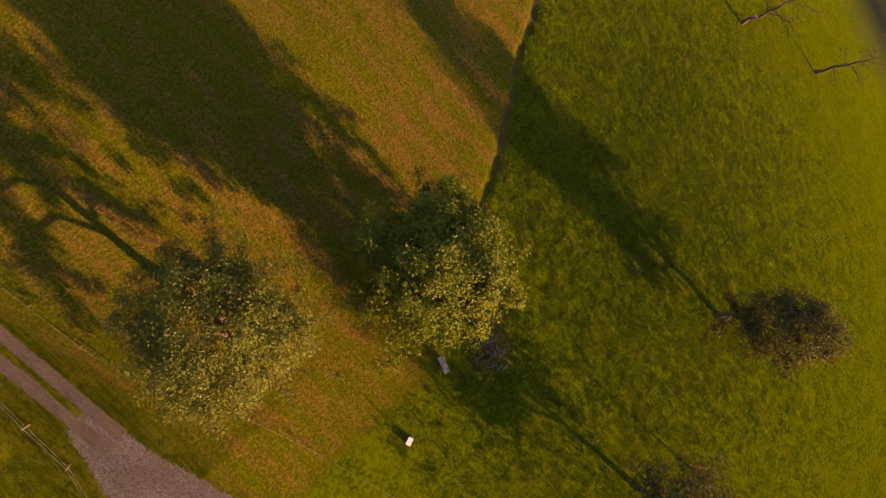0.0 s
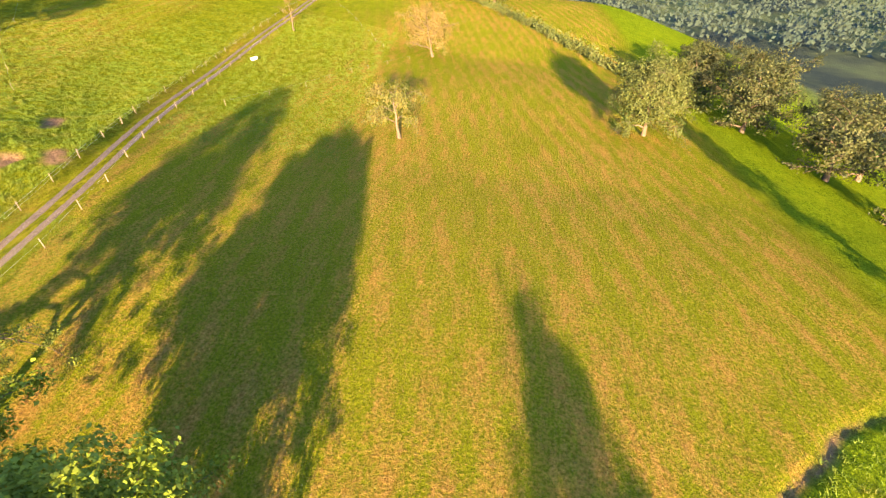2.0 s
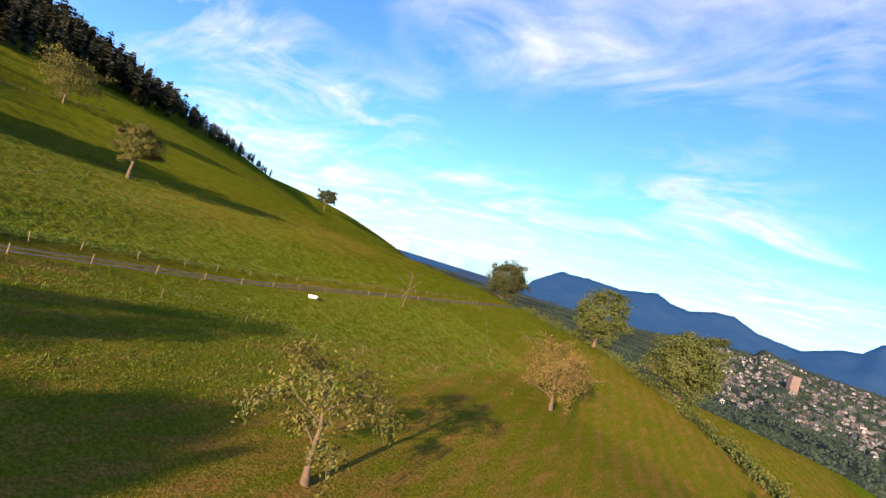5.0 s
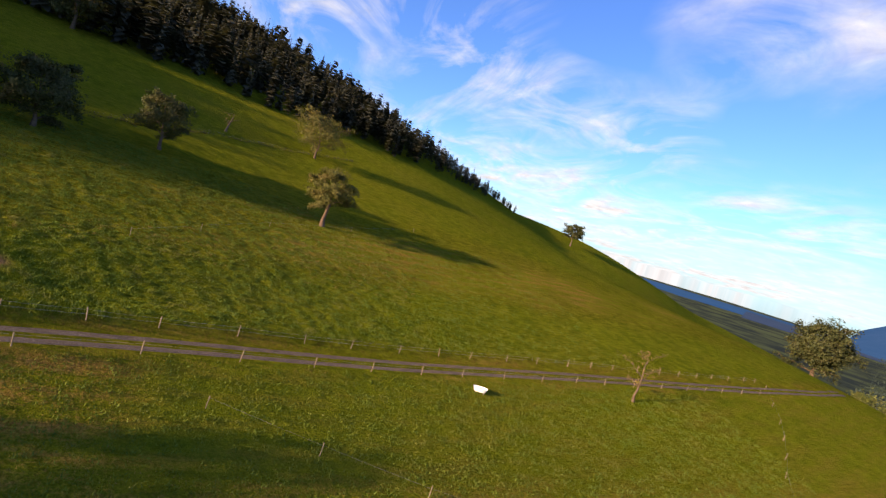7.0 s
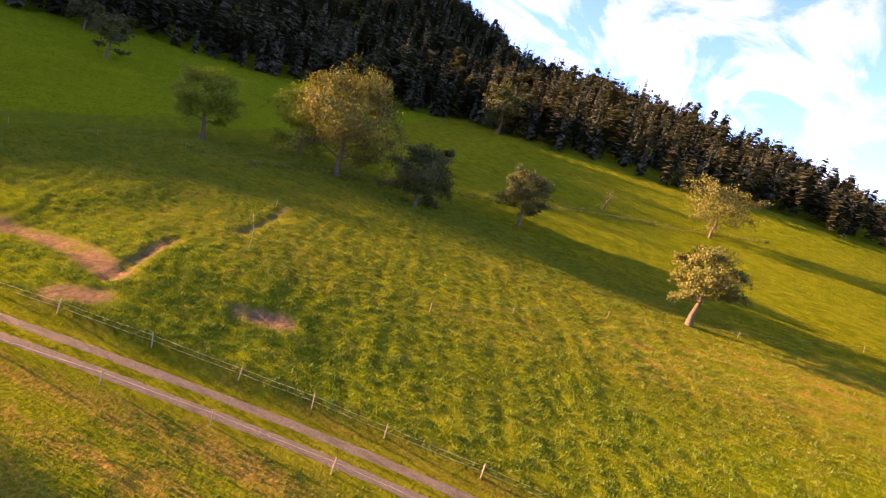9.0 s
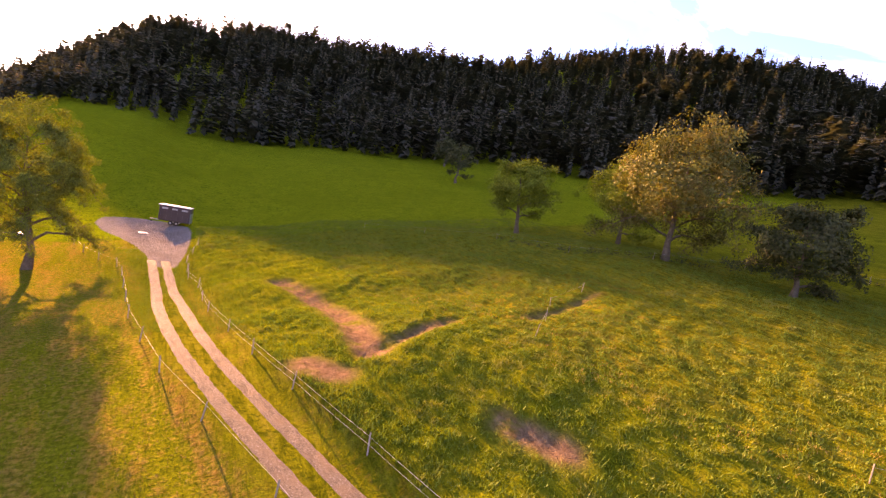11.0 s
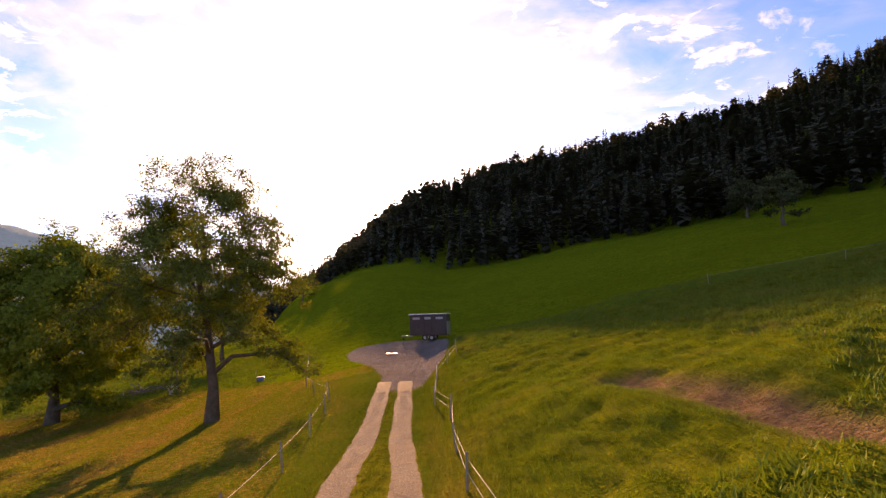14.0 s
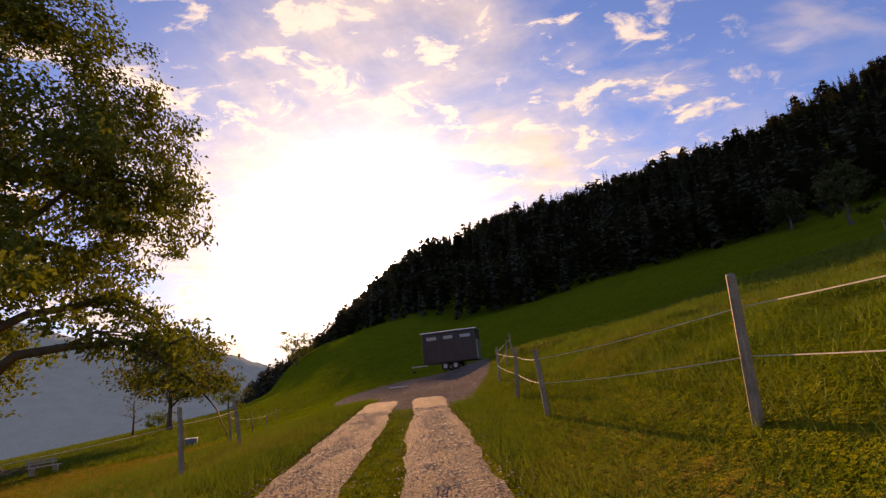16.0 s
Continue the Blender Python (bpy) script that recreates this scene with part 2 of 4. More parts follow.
MEADOW = grass_material()
GRAVEL = gravel_material()
BARK = simple("bark", (0.055, 0.040, 0.028), (0.16, 0.12, 0.085), 2.5, 0.95, 0, 0.1, 0.03)
POST_WOOD = simple("weathered post wood", (0.16, 0.115, 0.075), (0.36, 0.29, 0.21), 6.0, 0.85, 0, 0.2, 0.004)
LEAF_GREEN = leaf_material("leaf green", (0.065, 0.095, 0.014), (0.150, 0.178, 0.025), (0.12, 0.12, 0.02))
LEAF_BRIGHT = leaf_material("leaf bright", (0.080, 0.130, 0.012), (0.165, 0.212, 0.018), (0.17, 0.18, 0.02))
LEAF_OLIVE = leaf_material("leaf olive", (0.055, 0.075, 0.018), (0.13, 0.125, 0.030), (0.15, 0.10, 0.03))
LEAF_RUST = leaf_material("leaf rust", (0.105, 0.078, 0.024), (0.19, 0.145, 0.045), (0.17, 0.105, 0.032))
LEAF_DARK = leaf_material("leaf dark", (0.029, 0.043, 0.016), (0.062, 0.074, 0.022), (0.068, 0.058, 0.022))
LEAF_MID = leaf_material("leaf of the field edge", (0.045, 0.066, 0.018), (0.090, 0.112, 0.026), (0.095, 0.09, 0.03))
NEEDLE = leaf_material("needle", (0.040, 0.048, 0.038), (0.062, 0.070, 0.046), (0.078, 0.068, 0.044))
GRASS_BLADE = leaf_material("grass blade", (0.055, 0.105, 0.010), (0.13, 0.185, 0.016), (0.16, 0.15, 0.03))
STRAW = leaf_material("straw blade", (0.16, 0.12, 0.03), (0.30, 0.21, 0.06), (0.10, 0.13, 0.02))

# ---- ground ----


def ramp(v, s):
    v = np.asarray(v, float) / s
    return s * np.where(v > 30, v, np.log1p(np.exp(np.minimum(v, 30))))


def sig(v):
    return 1 / (1 + np.exp(-np.clip(v, -40, 40)))


def soft(v, a, b):
    t = np.clip((v - a) / (b - a), 0, 1)
    return t * t * (3 - 2 * t)


def seg_dist(x, y, pts):
    best = np.full(np.shape(x), 1e9)
    for (ax, ay), (bx, by) in zip(pts, pts[1:]):
        dx, dy = bx - ax, by - ay
        t = np.clip(((x - ax) * dx + (y - ay) * dy) / (dx * dx + dy * dy), 0, 1)
        best = np.minimum(best, np.hypot(x - ax - t * dx, y - ay - t * dy))
    return best


def lay(x, y):
    """The lie of the land."""
    x, y = np.asarray(x, float), np.asarray(y, float)
    e = np.minimum(x, 330 - 45 * sig((-y - 115) / 25))
    z = 0.95 - 0.102 * ramp(-y - 20, 8) + 0.125 * ramp(-y - 75, 10)
    # the pasture climbs east of the track, the hay meadow falls away west of it
    z = z + 0.156 * ramp(e - 3, 3) + 0.05 * ramp(e - 75, 15) + 0.12 * ramp(e - 135, 15) - 0.12 * ramp(-x - 3, 4) + 0.012 * ramp(-x - 30, 8)
    z = z + 2.2 * soft(x, 12, 60) * (1 - 0.6 * soft(x, 120, 180))
    z = z + 0.045 * np.clip(y, -40, 30) * sig((-x - 25) / 6)
    z = z - 0.9 * sig((-x - 8) / 2) * sig((y - 3) / 4) * sig((60 - y) / 8) * sig((x + 42) / 5)
    z = z + 1.5 * np.exp(-(((x - 16) / 13) ** 2) - ((y + 23) / 14) ** 2)
    z = z - 0.6 * np.exp(-(((y - 1) / 11) ** 2)) * sig((x + 11) / 3) * sig((14 - x) / 4)
    z = z + 1.2 * np.exp(-((seg_dist(x, y, [(28, 42), (41, 22), (51, 7), (56, -5)]) / 9) ** 2))
    # the bare ridge to the south, rounding off
    z = z - (0.0002 + 0.0007 * sig((60 - x) / 40)) * np.minimum(ramp(-y - 190, 20), 300) ** 2 - (0.28 * ramp(np.minimum(-y, 265) - 105, 25) + 0.07 * ramp(-y - 265, 20)) * sig((x - 120) / 55)
    z = z - 0.115 * ramp(-y - 366, 20) * sig((x - 150) / 40)
    z = z - 0.30 * ramp(-x - 92, 7) - 0.12 * np.minimum(ramp(-y - 88, 8), 38) * sig((-x - 5) / 6)
    z = z - 0.35 * ramp(-y - 270, 15) * sig((190 - x) / 20) * sig((x + 60) / 20)
    z = z + 0.05 * ramp(np.minimum(y, 130) - 35, 8) * sig((-x - 8) / 4) * sig((x + 120) / 15)
    # the far meadow and the wooded hill to the north
    s = x * 0.5 + y * 0.866
    z = z + 0.45 * ramp(np.minimum(s, 395 - 32 * sig((x - 180) / 45)) - 210, 25) - 0.5 * np.minimum(ramp(-x - 30, 15), 80) * sig((y - 250) / 40)
    z = z + 0.15 * ramp(np.minimum(y, np.interp(x, [30, 136, 212, 400], [320, 200, 130, 130])) - 45, 15) * sig((x + 6 + 0.5 * ramp(y - 60, 20)) / 6)
    z = np.where(z < -64, -64 - 36 * (1 - np.exp((np.minimum(z, -64) + 64) / 36)), z)
    # the valley floor, rising gently towards the far hills
    return z + 0.045 * np.minimum(ramp(-y - 1700, 100), 1500) * sig((-0.1 * y - x) / 80)


TRACK_Y = [-330, -200, -160, -132, -110, -87, -75, -62, -54, -47.5, -42.2, -38.1, -33.8, -28.1, -20.6, -13, -3.6, 3, 9.8, 27, 53]
TRACK_X = [60, 30, 24.5, 21.7, 20.2, 17.9, 16.2, 14.0, 12.4, 11.0, 9.2, 8.0, 6.4, 4.4, 2.4, 1.1, 0.3, -0.3, -0.7, -2.2, -7.5]


def track_x(y):
    """The middle of the farm track at y, rounded."""
    return sum(np.interp(np.asarray(y, float) + d, TRACK_Y, TRACK_X) for d in (-6, -3, 0, 3, 6)) / 5


DITCH = [(-40, 20.5), (-47.6, 16.2), (-54, 11.3), (-62.8, 6.2), (-69.8, -0.5), (-82, -8), (-100, -20)]
SCAR = [(10.6, 0.5), (12.2, -5), (13.2, -11), (13.2, -17), (12.6, -22.5)]
SCAR_SIDE = [(12.8, -22.6), (16, -21.3), (21, -18.5)]
SCAR_FAR = [(29, -19.5), (35, -18), (41, -16)]
PATCH = [(16.8, -33), (18.6, -36)]
PATCH_LOW = [(8.0, -23.6), (9.4, -25.4)]


YARD_Y = [6, 10, 14, 18, 25, 32, 39, 46, 54]
YARD_W = [-1.45, -1.75, -2.2, -2.7, -4.4, -6.8, -9.6, -11.4, -11.0]
YARD_E = [0.95, 0.95, 1.15, 1.9, 2.5, 2.8, 2.4, -1.5, -13.0]


def yard_share(x, y):
    w, e = np.interp(y, YARD_Y, YARD_W), np.interp(y, YARD_Y, YARD_E)
    return soft(x - w, -0.6, 0.8) * soft(e - x, -0.6, 0.8) * soft(y, 9, 14) * (1 - soft(y, 48, 53))


def lump(x, y):
    """Uneven turf: tussocks and small steps trodden by cattle."""
    n = np.zeros(np.shape(x))
    for k, (fx, fy, ph) in enumerate(((0.21, 0.13, 0.3), (0.47, -0.29, 1.7), (-0.39, 0.83, 2.9), (1.31, 0.71, 4.1), (-1.1, 1.57, 5.2))):
        n = n + np.sin(x * fx + y * fy + ph + 1.3 * np.sin(0.37 * y * fy + x * 0.11 + k)) / (1 + 0.9 * k)
    return n


def height(x, y):
    x, y = np.asarray(x, float), np.asarray(y, float)
    z = lay(x, y)
    d = x - track_x(y)
    on = soft(y, -240, -200) * (1 - soft(y, 13, 20))
    # the track runs on a narrow level bench with a low bank above it
    level = lay(track_x(y), y)
    bench = (1 - soft(np.abs(d), 1.9, 3.6)) * on
    z = z * (1 - bench) + level * bench
    z = z + 0.9 * soft(d, 1.7, 7) * soft(y, -9, -1) * (1 - soft(y, 32, 48)) * (1 - soft(d, 24, 40))
    z = z + 0.35 * on * soft(d, 2.4, 3.2) * (1 - soft(d, 4.5, 9)) * soft(-y, 15, 25)
    yard = yard_share(x, y)
    pasture = soft(d, 2.6, 6)
    z = z + lump(x, y) * (0.11 * pasture + 0.02 * soft(-d, 2.6, 6)) * (1 - yard) * (1 - soft(np.hypot(x, y), 160, 260))
    hummock = np.sin(3.1 * x + 1.1 * y + 1.7 * np.sin(0.9 * y)) * np.sin(2.3 * y - 0.8 * x + 1.3 * np.sin(1.1 * x)) + 0.6 * np.sin(1.9 * x - 2.7 * y + 2.0 * np.sin(0.7 * x))
    z = z + 0.062 * hummock * pasture * (1 - soft(np.hypot(x - 8, y + 12), 55, 85))
    z = z - (0.30 + 0.12 * np.sin(x * 1.9 + y)) * np.exp(-(seg_dist(x + 0.35 * np.sin(y * 1.1), y, DITCH) / 0.5) ** 2)
    cut = np.exp(-(seg_dist(x, y, SCAR) / 1.2) ** 2) + 0.7 * np.exp(-(seg_dist(x, y, SCAR_SIDE) / 0.9) ** 2)
    cut = cut + 0.5 * np.exp(-(seg_dist(x, y, SCAR_FAR) / 0.9) ** 2) + 0.3 * np.exp(-(seg_dist(x, y, PATCH) / 0.8) ** 2)
    return z - 0.5 * np.minimum(cut, 1.1)


def at(x, y):
    return float(height(x, y))


def LUSH_FROM(x):
    """Where the mown meadow ends and long grass begins, between the ditch and the yard."""
    return np.interp(x, [-60, -42, -34, -28, -23, -15, -8], [40, 20, 24, 28, 30, 29.5, 29])


def zone(x, y):
    d = x - track_x(y)
    n = lump(x * 1.7, y * 1.7) * 0.25 + lump(x * 0.23 + 5, y * 0.23) * 0.4
    side = np.interp(x, [p[0] for p in DITCH[::-1]], [p[1] for p in DITCH[::-1]])
    north = soft(y - side + 0.8 * n, -0.5, 0.5) * soft(-x, 38, 42)
    north = np.maximum(north, soft(y - LUSH_FROM(x) + 0.8 * n, -0.6, 1.2))
    hay = soft(-d, 2.2, 3.6) * (1 - north) * (1 - soft(-x, 78, 86)) * (1 - soft(y, 26, 40))
    drop = soft(-y, 45, 52) * (1 - soft(-x, 0, 9)) * soft(-d, 1, 3)
    hay = hay * (1 - 0.75 * drop)
    band = soft(d, 20, 30) * (1 - soft(d, 44, 58)) * soft(-y, -5, 25)
    hay = np.clip(hay + 0.72 * band * soft(n, -0.5, 0.5), 0, 1)
    edge = (soft(np.abs(d), 1.7, 2.0) * (1 - soft(np.abs(d), 2.6, 3.6))) * (1 - soft(y, 5, 10))
    hay = np.clip(hay + 0.45 * edge, 0, 1)
    lush = np.clip(north + soft(d, 3, 5) * (1 - soft(d, 17, 27)) * 0.35 + soft(d, 62, 74) * 0.2 + 0.5 * drop + soft(-x, 80, 88), 0, 1)
    soil = np.exp(-(seg_dist(x, y, SCAR) / 1.0) ** 2) * 1.5 + np.exp(-(seg_dist(x, y, SCAR_SIDE) / 0.7) ** 2) * 0.8
    soil = soil + 0.6 * np.exp(-(seg_dist(x, y, SCAR_FAR) / 0.6) ** 2) + np.exp(-(seg_dist(x, y, PATCH) / 0.9) ** 2) * 1.4 + np.exp(-(seg_dist(x, y, PATCH_LOW) / 1.0) ** 2) * 1.4
    soil = soil + (0.7 + 0.5 * np.sin(x * 0.9 - y * 0.7)) * np.exp(-(seg_dist(x + 0.35 * np.sin(y * 1.1), y, DITCH) / 0.3) ** 2)
    soil = soil + 0.8 * np.exp(-(seg_dist(x, y, [(-36.5, 24.5), (-33.5, 29), (-30, 33.5)]) / 1.7) ** 2)
    return np.clip(np.stack([hay, lush, np.clip(soil + 0.25 * n * (soil > 0.15), 0, 1), yard_share(x, y)], -1), 0, 1)


def mesh_from(name, verts, faces, materials, smooth=False, index=None):
    me = bpy.data.meshes.new(name)
    me.from_pydata([tuple(v) for v in verts], [], [tuple(f) for f in faces])
    for m in materials:
        me.materials.append(m)
    if smooth:
        me.polygons.foreach_set("use_smooth", [True] * len(me.polygons))
    if index is not None:
        me.polygons.foreach_set("material_index", index)
    me.update()
    return me


def grid_lines(lo, hi, step, far, growth):
    inner = list(np.arange(lo, hi + step / 2, step))
    up, s = [], step
    while (up[-1] if up else hi) < far:
        s *= growth
        up.append((up[-1] if up else hi) + s)
    down, s = [], step
    while (down[-1] if down else lo) > -far:
        s *= growth
        down.append((down[-1] if down else lo) - s)
    return np.array(down[::-1] + inner + up)


def build_ground():
    xs, ys = grid_lines(-72, 48, 0.5, 4700, 1.075), grid_lines(-72, 44, 0.5, 4700, 1.075)
    gx, gy = np.meshgrid(xs, ys)
    gz = height(gx, gy)
    v = np.stack([gx.ravel(), gy.ravel(), gz.ravel()], -1)
    n, k = len(xs), len(ys)
    i = (np.arange(k - 1)[:, None] * n + np.arange(n - 1)[None, :]).ravel()
    f = np.stack([i, i + 1, i + n + 1, i + n], -1)
    me = bpy.data.meshes.new("ground")
    me.vertices.add(len(v))
    me.vertices.foreach_set("co", v.ravel())
    me.loops.add(f.size)
    me.loops.foreach_set("vertex_index", f.ravel())
    me.polygons.add(len(f))
    me.polygons.foreach_set("loop_start", np.arange(0, f.size, 4))
    me.polygons.foreach_set("use_smooth", np.ones(len(f), bool))
    me.update(calc_edges=True)
    col = me.color_attributes.new("zone", "FLOAT_COLOR", "POINT")
    c = zone(gx.ravel(), gy.ravel())
    col.data.foreach_set("color", c.ravel().astype(np.float32))
    me.materials.append(MEADOW)
    tagged(new("ground", me), "green hillside meadow, part mown hay and part grazed pasture", "ground", kind="structure")


build_ground()


def strip(name, side, width, y0, y1, step, material, lift, seed):
    """A worn strip of gravel along the track, with ragged edges."""
    r = random.Random(seed)
    ys = np.arange(y0, y1, step)
    across = 7
    xs, f = [], []
    for k, y in enumerate(ys):
        c = float(track_x(y)) + side * (1 - 0.28 * float(soft(y, -6, 2)))
        w = width * (0.5 + 0.03 * math.sin(y * 0.9 + seed) + r.uniform(-0.025, 0.025))
        for j in range(across):
            u = -1 + 2 * j / (across - 1)
            xs.append(c + u * w + (r.uniform(-0.045, 0.045) if abs(u) == 1 else 0))
    yy = np.repeat(ys, across)
    rim = np.tile([1] + [0] * (across - 2) + [1], len(ys))
    zs = height(np.array(xs), yy) + lift - 0.05 * rim + np.array([r.uniform(-0.006, 0.006) for _ in xs])
    v = np.stack([np.array(xs), yy, zs], -1)
    for k in range(len(ys) - 1):
        for j in range(across - 1):
            a = k * across + j
            f.append((a, a + 1, a + across + 1, a + across))
    return mesh_from(name, v, f, [material], True)


road = tagged(new("road"), "two gravel wheel ruts of a farm track with grass between", "farm track", kind="structure")
for side, s in ((-1.02, 1), (1.02, 2)):
    ob = new("gravel_rut", strip("gravel_rut", side, 1.05, -225, 15.0, 0.4, GRAVEL, 0.035, s))
    ob.parent = road


# ---- trees ----


def tube(v, f, pts, radii, sides=7):
    base = len(v)
    for k, p in enumerate(pts):
        d = (Vector(pts[min(k + 1, len(pts) - 1)]) - Vector(pts[max(k - 1, 0)])).normalized()
        a = d.orthogonal().normalized()
        b = d.cross(a)
        for j in range(sides):
            t = 2 * math.pi * j / sides
            v.append(Vector(p) + (a * math.cos(t) + b * math.sin(t)) * radii[k])
    for k in range(len(pts) - 1):
        for j in range(sides):
            q = base + k * sides
            f.append((q + j, q + (j + 1) % sides, q + sides + (j + 1) % sides, q + sides + j))
    f.append(tuple(range(base + (len(pts) - 1) * sides, base + len(pts) * sides)))


def leaf_mesh(name, centres, size, rng, material, droop=0.0):
    n = len(centres)
    out = centres - centres.mean(axis=0)
    out /= np.linalg.norm(out, axis=1)[:, None] + 1e-6
    nrm = rng.normal(size=(n, 3)) * 0.6 + out * 0.9
    nrm[:, 2] += 0.25
    nrm /= np.linalg.norm(nrm, axis=1)[:, None]
    a = np.cross(nrm, rng.normal(size=(n, 3)))
    a /= np.linalg.norm(a, axis=1)[:, None] + 1e-9
    b = np.cross(nrm, a)
    s = size * rng.uniform(0.55, 1.25, (n, 1))
    tip = centres + a * s - np.array([0, 0, 1]) * droop * s
    v = np.stack([centres - a * s * 0.9, centres + b * s * 0.55 + nrm * s * 0.12, tip, centres - b * s * 0.55 + nrm * s * 0.12], 1).reshape(-1, 3)
    i = np.arange(n) * 4
    f = np.stack([i, i + 1, i + 2, i + 3], -1)
    me = bpy.data.meshes.new(name)
    me.vertices.add(len(v))
    me.vertices.foreach_set("co", v.ravel())
    me.loops.add(f.size)
    me.loops.foreach_set("vertex_index", f.ravel())
    me.polygons.add(n)
    me.polygons.foreach_set("loop_start", np.arange(0, f.size, 4))
    me.update(calc_edges=True)
    me.materials.append(material)
    return me


def tree(x, y, tall, spread, label, leaf, count=4000, size=0.26, seed=1, bole=0.22, limbs=11, lean=(0.0, 0.0), droop=0.2, thick=0.028, fill=1.0, sides=7, low=None, category="tree", name="fruit_tree", shape=1.0, full=0.55, tight=1.0):
    """A trunk with limbs and twigs, and a crown of many small leaves set along them."""
    rng = np.random.default_rng(seed)
    root = tagged(new(name), label, category, group="orchard trees on the slope")
    root.location = (x, y, at(x, y) - 0.12)
    v, f, ends = [], [], []
    k = 7
    trunk = [Vector((lean[0] * tall * (i / (k - 1)) ** 1.2 + (rng.normal() * 0.012 * tall if 0 < i else 0), lean[1] * tall * (i / (k - 1)) ** 1.2 + (rng.normal() * 0.012 * tall if 0 < i else 0), 0.8 * tall * i / (k - 1))) for i in range(k)]
    r0 = thick * tall
    rad = [r0 * (1.45 if i == 0 else 1.0) * (1 - 0.88 * i / (k - 1)) + 0.02 for i in range(k)]
    tube(v, f, trunk, rad, sides + 2)

    def on_trunk(q):
        q = min(max(q, 0), 0.999) * (k - 1)
        i = int(q)
        return trunk[i].lerp(trunk[i + 1], q - i), rad[i] + (rad[i + 1] - rad[i]) * (q - i)

    for j in range(limbs):
        q = bole + (1 - bole) * (j + 0.5 * rng.uniform()) / limbs
        p0, r = on_trunk(q)
        az = j * 2.4 + rng.uniform(-0.4, 0.4)
        u = p0.z / tall
        reach = spread * (math.sin(math.pi * min(0.97, (0.30 + 0.66 * (u - bole * 0.8) / (1 - bole * 0.8)) ** shape)) * 0.95 + 0.12) * rng.uniform(0.78, 1.12)
        rise = reach * (0.25 + 0.85 * u) * rng.uniform(0.7, 1.2)
        line = []
        for i in range(6):
            s = i / 5
            line.append(p0 + Vector((math.cos(az) * reach * s, math.sin(az) * reach * s, rise * s * (1.35 - 0.45 * s) - droop * reach * s ** 3)) + Vector(rng.normal(size=3) * 0.035 * reach * (s > 0)))
        tube(v, f, line, [max(0.012, r * 0.55 * (1 - 0.9 * i / 5)) for i in range(6)], max(4, sides - 2))
        ends += [(line[i].lerp(line[i + 1], t), 0.10 * spread) for i in (2, 3, 4) for t in (0.2, 0.6, 0.95)]
        for b in range(7):
            s = rng.uniform(0.3, 0.98)
            i = min(4, int(s * 5))
            p1 = line[i].lerp(line[i + 1], s * 5 - i)
            az2 = az + rng.uniform(-1.5, 1.5)
            ln = reach * rng.uniform(0.25, 0.5)
            up = rng.uniform(-0.35, 0.9)
            twig = [p1 + Vector((math.cos(az2) * ln * w, math.sin(az2) * ln * w, ln * up * w - droop * 1.4 * ln * w * w)) + Vector(rng.normal(size=3) * 0.04 * ln * (w > 0)) for w in (0, 0.35, 0.7, 1)]
            tube(v, f, twig, [max(0.008, r * 0.2 * (1 - 0.85 * w)) for w in (0, 0.35, 0.7, 1)], 4)
            ends += [(twig[1], 0.07 * spread), (twig[2], 0.085 * spread), (twig[3], 0.085 * spread), (twig[3], 0.06 * spread)]
    ob = new("trunk", mesh_from("trunk", v, f, [BARK], True))
    ob.parent = root
    # leafy clumps fill the crown's rounded outline between the twigs
    if full > 0:
        mid, up = bole + 0.05 + (0.95 - bole) * 0.5, (0.95 - bole) * 0.5 * tall
        for j in range(int(len(ends) * full * 1.5)):
            d = Vector(rng.normal(size=3)).normalized() * rng.uniform(0.45, 1.0) ** 0.6
            lobe = 1 + 0.42 * noise.noise(d * 2.3 + Vector((seed, 0, 0)))
            p, _ = on_trunk(mid)
            taper = 1.0 - 0.30 * max(0.0, d.z)
            ends.append((Vector((p.x + d.x * spread * lobe * taper, p.y + d.y * spread * lobe * taper, mid * tall + d.z * up * lobe * (1.08 if d.z > 0 else 0.9))), 0.085 * spread))
    pts = np.array([tuple(p) for p, _ in ends])
    sp = np.array([s for _, s in ends]) * tight
    pick = rng.integers(0, len(pts), count)
    weight = rng.uniform(0.25, 1.0, len(pts)) ** (1 / fill)
    keep = rng.uniform(size=count) < weight[pick]
    pick = pick[keep]
    c = pts[pick] + np.clip(rng.normal(size=(len(pick), 3)), -1.7, 1.7) * sp[pick][:, None] * np.array([1, 1, 0.75])
    if low is not None:
        c = c[c[:, 2] > low * tall]
    crown = new("crown", leaf_mesh("crown", c, size, rng, leaf, droop))
    crown.parent = root
    return root


tree(-13.0, 12.0, 17.5, 6.3, "tall old pear tree with a loose drooping crown", LEAF_GREEN, 150000, 0.095, 3, 0.22, 19, (-0.08, 0.02), 0.5, 0.021, 1.2, 8, 0.16, shape=0.8, full=0.75, tight=0.55)
tree(-30.0, 19.8, 15.5, 6.6, "broad leafy fruit tree with a dense rounded green crown", LEAF_BRIGHT, 130000, 0.145, 7, 0.08, 15, (0.0, 0.0), 0.25, 0.026, 1.9, 8, 0.06, full=1.0, tight=0.7)
tree(-27.6, -50.4, 9.8, 4.6, "gnarled half-bare apple tree with a thin yellowing crown", LEAF_OLIVE, 6500, 0.16, 11, 0.32, 9, (0.03, 0.02), 0.5, 0.026, 0.8, full=0.12)
tree(-23.1, -116, 13.0, 6.6, "spreading old fruit tree with thin rusty autumn foliage", LEAF_RUST, 14000, 0.18, 13, 0.2, 12, (0.08, 0.0), 0.2, 0.026, 1.0)
